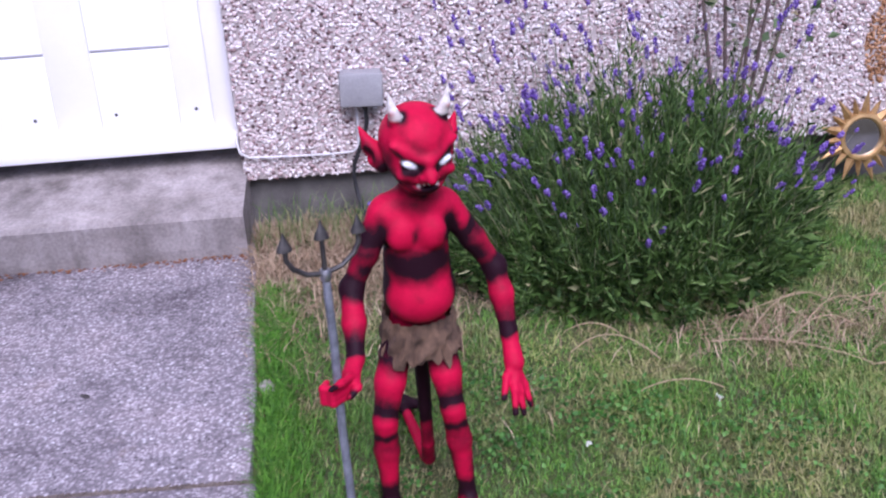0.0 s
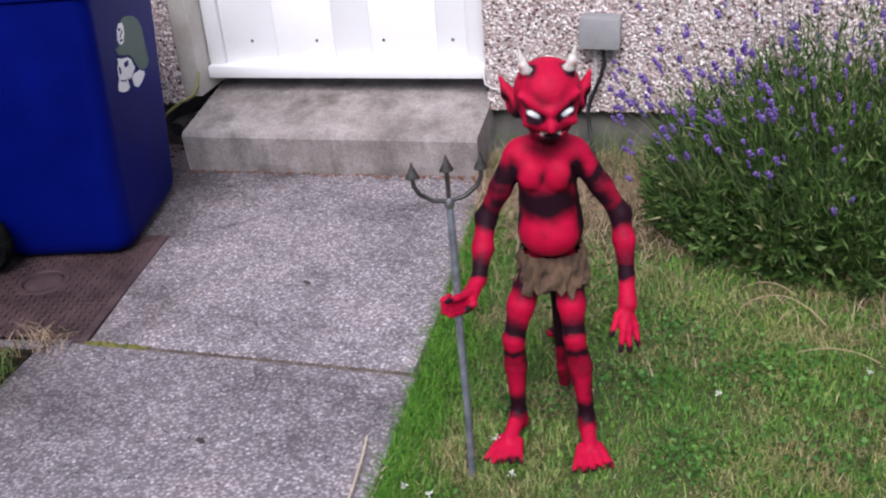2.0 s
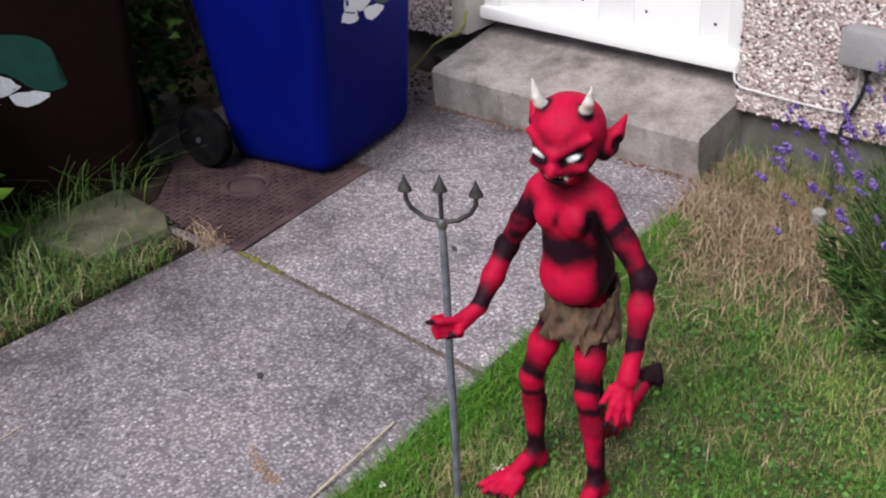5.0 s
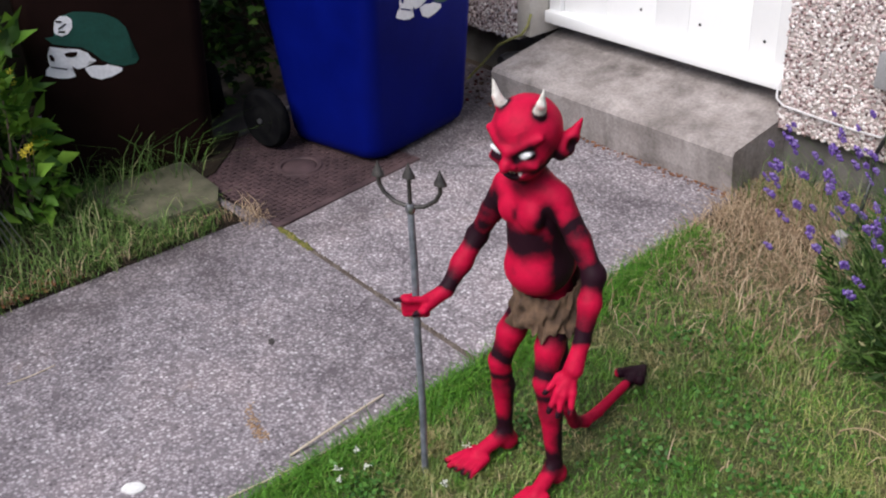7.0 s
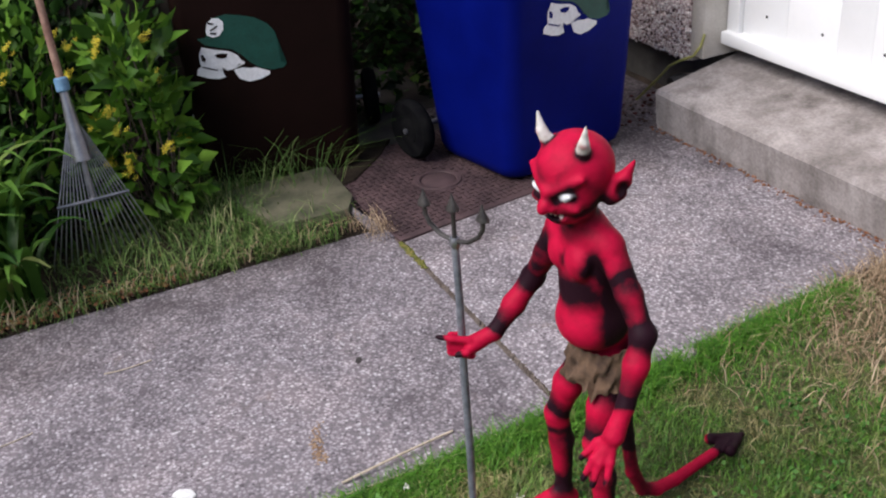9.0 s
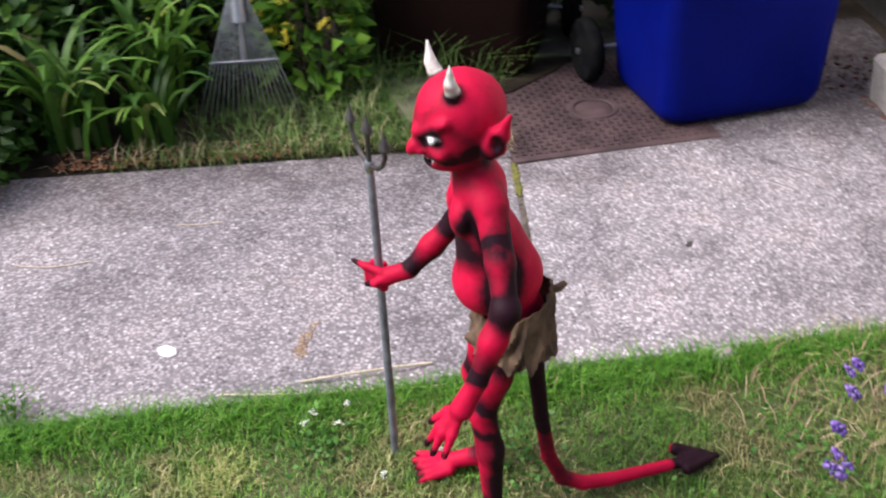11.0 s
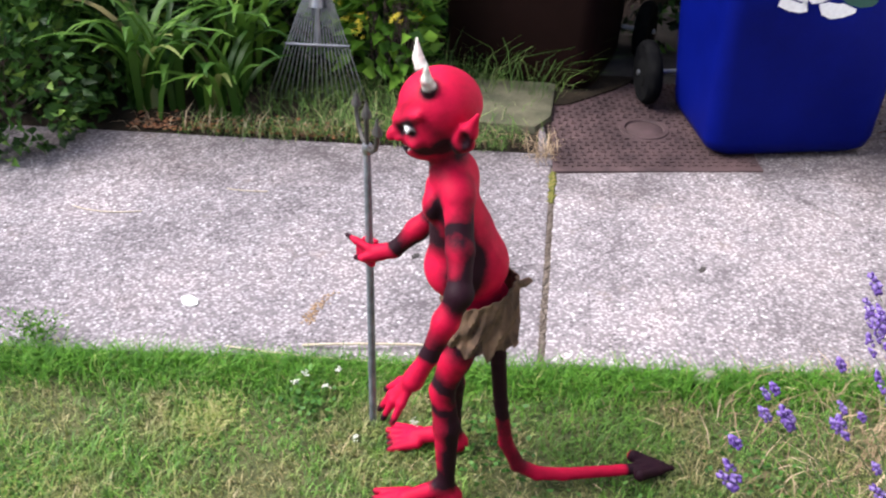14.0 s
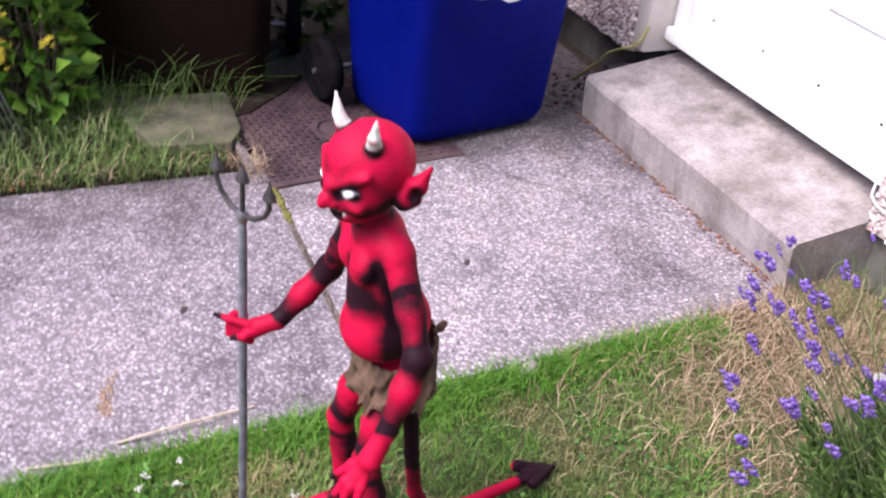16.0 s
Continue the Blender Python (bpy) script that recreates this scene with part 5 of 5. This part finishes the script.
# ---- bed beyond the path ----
bed = tagged(link("bed", prism(bmesh.new(), [(-6.0, -3.0), (-1.55, -3.0), (-1.55, 2.26), (-6.0, 2.26)], -0.034, -0.006), DARKEARTH), "earth bed under shrubs and weeds", "bed", kind="structure")
kerb = tagged(link("kerb_block", prism(bmesh.new(), [(-2.12, 1.84), (-1.72, 1.93), (-1.70, 2.2), (-1.80, 2.26), (-2.12, 2.28)], -0.03, 0.028, bevel=0.008), plain("mossy_edging", (0.05, 0.055, 0.028), (0.15, 0.135, 0.085), 9, 90, 0.95, relief=0.6)), "low mossy edging block in the weeds", "edging")
link("kerb_strip", box(bmesh.new(), -1.96, -1.44, 2.215, 2.268, -0.05, 0.006, 0.006), PATH, path)
# Unseen fence, added to close off the dark behind bins and hedge.
fence = thing("fence", pose(-3.25, 0, 0), "timber fence added as dark backing behind the bins", "fence", kind="structure")
FENCE = plain("dark_backing_timber", (0.022, 0.016, 0.012), (0.05, 0.036, 0.026), 9, 90, 0.85)
for k in range(34):
    part("board", box(bmesh.new(), -0.012 + 0.008 * (k % 2), 0.012 + 0.008 * (k % 2), -2.6 + 0.19 * k, -2.6 + 0.19 * k + 0.186, -0.05, 1.75, 0.003), FENCE, fence)

# Backdrop leaves: the unlit dark behind the bed is put into near-black tones.
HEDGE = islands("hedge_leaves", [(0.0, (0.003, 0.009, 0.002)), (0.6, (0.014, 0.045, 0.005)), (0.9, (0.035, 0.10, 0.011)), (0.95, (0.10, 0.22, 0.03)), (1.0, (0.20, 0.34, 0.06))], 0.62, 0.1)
g = np.random.default_rng(60)


def mound(name, m, label, rx, ry, rz, n, length, width, material, seed, low=0.0):
    b_ = thing(name, m, label, "shrub")
    gg = np.random.default_rng(seed)
    a_, cz = gg.uniform(0, 6.283, n), gg.uniform(low, 1, n)
    r_ = gg.uniform(0.45, 1.0, n) ** 0.4
    lumps = 1 + 0.22 * np.sin(3 * a_ + seed) * np.cos(5 * cz + seed)
    s_ = np.sqrt(1 - cz ** 2)
    c_ = np.stack([rx * s_ * np.cos(a_), ry * s_ * np.sin(a_), rz * cz], 1) * (r_ * lumps)[:, None]
    leaf_cloud("leaves", c_, np.stack([s_ * np.cos(a_), s_ * np.sin(a_), cz - 0.2], 1), length, width, material, b_, seed)
    k = 26
    a_, cz = gg.uniform(0, 6.283, k), gg.uniform(0.2, 0.95, k)
    s_ = np.sqrt(1 - cz ** 2)
    rods("twig_growth", gg.normal(0, 0.04, (k, 3)) * np.array((1, 1, 0)), np.stack([rx * s_ * np.cos(a_), ry * s_ * np.sin(a_), rz * cz], 1) * 0.9, gg.normal(0, 0.02, (k, 3)), 0.004, TWIG, b_)
    return b_


PRIVET = islands("privet_leaves", [(0.0, (0.012, 0.035, 0.006)), (0.5, (0.035, 0.095, 0.014)), (0.85, (0.07, 0.17, 0.025)), (1.0, (0.24, 0.38, 0.07))], 0.5, 0.15)
mound("privet_shrub", pose(-1.63, 0.20, -0.01), "leafy green shrub overhanging the path", 0.50, 0.36, 0.50, 1900, (0.04, 0.075), (0.024, 0.044), PRIVET, 61)
mound("privet_shrub", pose(-1.55, -0.45, -0.01), "leafy green shrub overhanging the path", 0.45, 0.45, 0.55, 1300, (0.04, 0.075), (0.024, 0.044), PRIVET, 62)
mound("privet_shrub", pose(-2.05, 0.34, -0.01), "leafy green shrub overhanging the path", 0.42, 0.40, 0.62, 1600, (0.045, 0.085), (0.028, 0.05), PRIVET, 63)
# The last two stand behind the bins, added to keep light off them.
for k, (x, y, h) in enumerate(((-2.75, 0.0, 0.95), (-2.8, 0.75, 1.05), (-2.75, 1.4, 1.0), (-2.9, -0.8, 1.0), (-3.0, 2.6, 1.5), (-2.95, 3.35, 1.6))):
    mound("hedge_shrub", pose(x, y, -0.01), "dense hedge shrub added as dark backdrop", 0.5, 0.5, h, 2200, (0.04, 0.08), (0.025, 0.05), HEDGE, 70 + k)

ROSE = islands("bright_green_leaves", [(0.0, (0.03, 0.08, 0.010)), (0.5, (0.09, 0.21, 0.02)), (1.0, (0.20, 0.36, 0.045))], 0.45, 0.25)
YELLOW = islands("yellow_petals", [(0.0, (0.55, 0.42, 0.02)), (1.0, (0.75, 0.65, 0.06))], 0.6, 0.2)
for x, y, rx, ry, rz, n, sd in ((-2.17, 1.60, 0.20, 0.17, 0.80, 420, 81), (-2.38, 1.25, 0.3, 0.34, 0.8, 520, 82)):
    b_ = mound("yellow_flowered_shrub", pose(x, y, -0.01), "broad-leaved green shrub with small yellow flowers", rx, ry, rz, n, (0.06, 0.125), (0.032, 0.062), ROSE, sd, 0.1)
    gg = np.random.default_rng(sd)
    for k in range(12):
        aa, cz = gg.uniform(-2.0, 1.2), gg.uniform(0.15, 0.95)
        s_ = math.sqrt(1 - cz * cz)
        bm = bmesh.new()
        for q in range(7):
            o = Vector(gg.normal(0, 0.012, 3))
            for pz in range(5):
                an = 1.257 * pz + q
                d1, d2 = Vector((math.cos(an), math.sin(an), 0.35)), Vector((math.cos(an + 0.5), math.sin(an + 0.5), 0.3))
                bm.faces.new([bm.verts.new(v) for v in (o, o + d1 * 0.009, o + (d1 + d2) * 0.008, o + d2 * 0.009)])
        bmesh.ops.transform(bm, matrix=pose(rx * 1.05 * s_ * math.cos(aa), ry * 1.05 * s_ * math.sin(aa), rz * cz, 30, 25, 0), verts=bm.verts)
        part("flower_cluster", bm, YELLOW, b_, "yellow flower cluster")

by = g.uniform(0.9, 2.1, 380)
bxy = np.stack([g.normal(-1.56, 0.022, 380), by], 1)
tagged(blades("grass", bxy, (0.03, 0.10), (0.002, 0.0045), (0.4, 1.6), BEDGRASS, seed=28), "ragged grass spilling over the path's far edge", "grass")
STRAP = islands("strap_leaves", [(0.0, (0.025, 0.075, 0.010)), (0.5, (0.06, 0.14, 0.018)), (0.9, (0.12, 0.24, 0.035)), (1.0, (0.32, 0.27, 0.12))], 0.45, 0.25, True)


def strap_plant(m, n, seed, reach, high):
    plant = thing("strap_leaved_plant", m, "clump of long arching green strap leaves", "plant", "strap-leaved plants in the bed")
    gg = np.random.default_rng(seed)
    for k in range(n):
        a_ = gg.uniform(0, 6.283)
        out = Vector((math.cos(a_), math.sin(a_), 0))
        L, H = reach * gg.uniform(0.35, 1.1), high * gg.uniform(0.55, 1.05)
        o = Vector((gg.normal(0, 0.05), gg.normal(0, 0.05), 0))
        w_ = gg.uniform(0.011, 0.022)
        sd = Vector((-out.y, out.x, 0))
        bm = bmesh.new()
        rows_ = []
        for j in range(9):
            q = j / 8
            p_ = o + out * (L * q ** 1.6) + Vector((0, 0, H * (q * 1.75 - 0.95 * q ** 2.4) / 0.98))
            ww = w_ * (0.7 + 0.6 * q) * (1 - q ** 3) + 0.001
            rows_.append([bm.verts.new(p_ - sd * ww), bm.verts.new(p_ - Vector((0, 0, 0.35 * ww))), bm.verts.new(p_ + sd * ww)])
        for r0, r1 in zip(rows_, rows_[1:]):
            bm.faces.new((r0[0], r0[1], r1[1], r1[0]))
            bm.faces.new((r0[1], r0[2], r1[2], r1[1]))
        part("leaf", bm, STRAP, plant)


strap_plant(pose(-1.78, 0.72, -0.01), 46, 90, 0.42, 0.50)
strap_plant(pose(-2.0, 0.98, -0.01), 34, 91, 0.40, 0.55)
strap_plant(pose(-1.98, 0.45, -0.01), 34, 92, 0.40, 0.55)
strap_plant(pose(-1.72, 1.0, -0.01), 22, 93, 0.34, 0.38)
mound("hedge_shrub", pose(-2.4, 0.7, -0.01), "dense hedge shrub added as dark backdrop", 0.42, 0.6, 0.6, 2200, (0.04, 0.08), (0.025, 0.05), HEDGE, 77)
g = np.random.default_rng(95)
bx = np.stack([g.uniform(-2.25, -1.56, 3000), g.triangular(0.9, 1.9, 2.25, 3000)], 1)
bx = bx[~((bx[:, 0] < -1.7) & (bx[:, 0] > -2.12) & (bx[:, 1] > 1.9)) | (g.random(3000) < 0.25)]
tagged(blades("bed_grass", bx, g.uniform(0.03, 0.11, len(bx)), (0.002, 0.005), (0.4, 1.7), BEDGRASS, seed=96), "uncut grass and weeds in front of the bins", "grass")
bx = np.stack([-1.56 - np.abs(g.normal(0, 0.05, 260)), g.uniform(0.7, 2.25, 260)], 1)
tagged(blades("bed_grass", bx, (0.03, 0.09), (0.002, 0.005), (0.4, 1.6), STRAW, seed=97), "dry grass along the far edge of the path", "dead grass")
bx = np.stack([g.normal(-2.06, 0.06, 130), g.uniform(1.75, 2.32, 130)], 1)
tagged(blades("bed_grass", bx, (0.10, 0.30), (0.0016, 0.0034), (0.5, 1.7), BEDGRASS, seed=98), "tall seeding grass against the brown bin", "grass")

# ---- rake ----
rake = thing("lawn_rake", pose(-1.88, 1.35, 0.0, 0, -14, 0) @ pose(0, 0, 0, 0, 0, 90), "old wire-tined lawn rake leaning upside on the shrubs", "rake")
for k in range(19):
    s = (k - 9) / 9
    part("tine", tube(bmesh.new(), [(0.015 * s, 0, 0.5), (0.118 * s, 0.0, 0.22), (0.185 * s, 0.0, 0.03), (0.188 * s, 0.02, 0.0)], 0.0024, 6), STEEL, rake)
part("band", tube(bmesh.new(), [(-0.125, 0, 0.218), (0, -0.006, 0.218), (0.125, 0, 0.218)], 0.006, 8), STEEL, rake, "bright steel cross band")
part("shank", tube(bmesh.new(), [(0, 0.004, 0.21), (0, 0, 0.30), (0, 0, 0.38)], [0.008, 0.011, 0.012], 10), STEEL, rake)
part("socket", tube(bmesh.new(), [(0, 0, 0.36), (0, 0, 0.58), (0, 0, 0.64)], [0.034, 0.016, 0.015], 12), STEEL, rake)
part("handle", tube(bmesh.new(), [(0, 0, 0.60), (0, 0, 0.9), (0, 0, 1.5)], 0.0135, 12), plain("weathered_red_handle", (0.20, 0.10, 0.07), (0.36, 0.22, 0.16), 30, 150, 0.7), rake, "weathered reddish wooden handle")
part("collar", lathe(bmesh.new(), [(0.016, 0.60), (0.024, 0.605), (0.024, 0.645), (0.016, 0.65)], 14), plain("faded_blue_plastic", (0.10, 0.22, 0.36), (0.18, 0.32, 0.46), 30, 150, 0.6), rake, "faded blue plastic collar")

# ---- small things on path and lawn ----
PALE = plain("white_scrap", (0.68, 0.68, 0.66), (0.8, 0.8, 0.78), 30, 90, 0.7)
tagged(link("paper_scrap", prism(bmesh.new(), [(x * 0.9, y) for x, y in blob(0, 0, 0.034, 0.02, 14, wob=0.15)], 0.001, 0.006, pose(-0.495, 1.245, 0, 0, 0, 50), 0.002), PALE), "white scrap lying on the path", "scrap")
for x, y, r in ((-0.826, 2.712, 0.017), (-0.804, 1.851, 0.017), (-0.31, 0.675, 0.03)):
    tagged(link("dark_pebble", prism(bmesh.new(), blob(0, 0, r, r * 0.55, 12, wob=0.2), -0.003, 0.0025, pose(x, y, 0, 0, 0, 40 * x), 0.001), DARKCONC), "dark flat chip pressed into the path", "stone")
tagged(link("stone", lathe(bmesh.new(), [(0.012, -0.01), (0.03, 0.0), (0.032, 0.008), (0.02, 0.018), (0.004, 0.02)], 9, pose(-0.305, 2.66, 0, 0, 0, 20) @ Matrix.Diagonal((0.7, 1.2, 1, 1))), STEP), "small grey stone at the edge of the path", "stone")
tagged(link("plastic_cap", lathe(bmesh.new(), [(0.02, 0.0), (0.021, 0.05), (0.024, 0.052), (0.022, 0.058), (0.004, 0.06)], 16, pose(0.056, 3.545, 0.0, 6)), GREYBOX), "small grey plastic peg by the bush", "peg")
PALESTRAW = plain("bleached_straw", (0.45, 0.37, 0.26), (0.66, 0.57, 0.44), 30, 120, 0.8)
for k, (pts) in enumerate((((-0.30, 1.40, 0.006), (-0.27, 1.55, 0.012), (-0.275, 1.78, 0.006)), ((-0.285, 1.78, 0.006), (-0.25, 1.9, 0.01), (-0.285, 2.02, 0.006)), ((-1.15, 1.18, 0.002), (-1.13, 1.24, 0.004), (-1.145, 1.32, 0.002)), ((-0.98, 0.72, 0.002), (-0.93, 0.82, 0.004), (-0.97, 0.95, 0.002)))):
    tagged(link("straw_stalk", tube(bmesh.new(), arc(*pts), 0.0026 if k < 2 else 0.0018, 6), PALESTRAW), "pale dry stalk lying on the ground", "stalk", "dry stalks")
for k in range(16):
    p0 = Vector((g.uniform(0.55, 1.9), g.uniform(2.45, 2.85), 0.01))
    an, L = g.uniform(-0.5, 0.5), g.uniform(0.15, 0.5)
    p2 = p0 + Vector((L * math.cos(an), L * math.sin(an), 0.005))
    tagged(link("straw_stalk", tube(bmesh.new(), arc(p0, (p0 + p2) / 2 + Vector((0, g.uniform(-0.06, 0.06), g.uniform(0.03, 0.12))), p2), 0.0016, 5), STRAW), "pale dry stalk lying on the ground", "stalk", "dry stalks")
tagged(link("straw_stalk", tube(bmesh.new(), arc((-0.325, 1.60, 0.006), (-0.322, 1.76, 0.030), (-0.362, 1.93, 0.005)), 0.0036, 6), PALESTRAW), "pale dry stalk lying on the ground", "stalk", "dry stalks")
DAISY = islands("clover_flowers", [(0.0, (0.6, 0.62, 0.5)), (1.0, (0.8, 0.8, 0.74))], 0.7)
for k, (x, y) in enumerate(((-0.13, 1.70), (-0.17, 1.64), (-0.02, 1.93), (-0.20, 1.72), (-0.14, 1.62), (0.05, 1.80), (0.52, 2.2), (0.9, 2.35))):
    ob = crumbs("clover_flower", 14, lambda q: (x + q.normal(0, 0.005), y + q.normal(0, 0.005), 0.036 + q.normal(0, 0.003)), (0.0022, 0.0042), DAISY, None, 100 + k)
    tagged(ob, "tiny white clover flower in the lawn", "flower", "clover flowers")
CLOVER = islands("clover_leaves", [(0.0, (0.025, 0.085, 0.012)), (0.6, (0.06, 0.165, 0.025)), (1.0, (0.12, 0.26, 0.05))], 0.55)
pts = []
for cx, cy, sp, n in ((0.62, 2.35, 0.10, 420), (0.45, 1.95, 0.08, 240), (0.35, 2.55, 0.09, 260), (0.02, 2.12, 0.07, 200), (0.1, 2.75, 0.09, 160), (1.0, 2.2, 0.10, 260), (0.30, 2.25, 0.08, 260), (-0.08, 1.65, 0.05, 120), (0.8, 2.0, 0.08, 160), (0.55, 1.6, 0.09, 140), (1.3, 2.0, 0.1, 160)):
    pts.append(np.stack([g.normal(cx, sp, n), g.normal(cy, sp * 0.8, n), g.uniform(0.008, 0.035, n)], 1))
pts = np.concatenate(pts)
ob = leaf_cloud("clover", pts, g.normal(0, 1, pts.shape) * np.array((1, 1, 0.15)), (0.010, 0.020), (0.008, 0.015), CLOVER, None, 101, 0.1)
tagged(ob, "patches of low clover in the lawn", "clover")

WEED = thing("weed_tuft", pose(-0.275, 0.89, -0.01), "small leafy weed at the edge of the path", "weed")
c = np.stack([g.normal(0, 0.026, 420), g.normal(0, 0.034, 420), g.uniform(0.0, 0.085, 420)], 1)
leaf_cloud("leaves", c, np.stack([c[:, 0] * 12, c[:, 1] * 12, 0.6 + 0 * c[:, 0]], 1), (0.010, 0.022), (0.003, 0.007), LUSH, WEED, 110)
tx = np.stack([g.normal(-1.51, 0.035, 110), g.normal(2.235, 0.022, 110)], 1)
tagged(blades("dead_grass", tx, (0.02, 0.08), (0.0015, 0.003), (0.5, 2.2), STRAW, z0=0.0, seed=121), "dry grass tuft at the corner of the cover", "dead grass")
OCHRE = islands("ochre_smear", [(0.0, (0.22, 0.13, 0.07)), (0.5, (0.34, 0.22, 0.13)), (1.0, (0.45, 0.34, 0.24))], 0.9)
tagged(crumbs("dirt_smear", 150, lambda q: (lambda w_: (-0.43 - 0.17 * w_ + q.normal(0, 0.008), 1.59 + 0.055 * w_ * w_ + q.normal(0, 0.009), 0.0005))(q.beta(1, 1.6)), (0.002, 0.006), OCHRE, None, 122), "ochre dirt smear dried on the path", "dirt", kind="stuff")
tagged(crumbs("leaf_litter", 420, lambda q: (-1.56 - abs(q.normal(0, 0.07)), q.uniform(0.7, 1.6), 0.004), (0.004, 0.012), RUST, None, 123), "rust-brown leaf crumbs along the bed's edge", "leaf litter", kind="stuff")
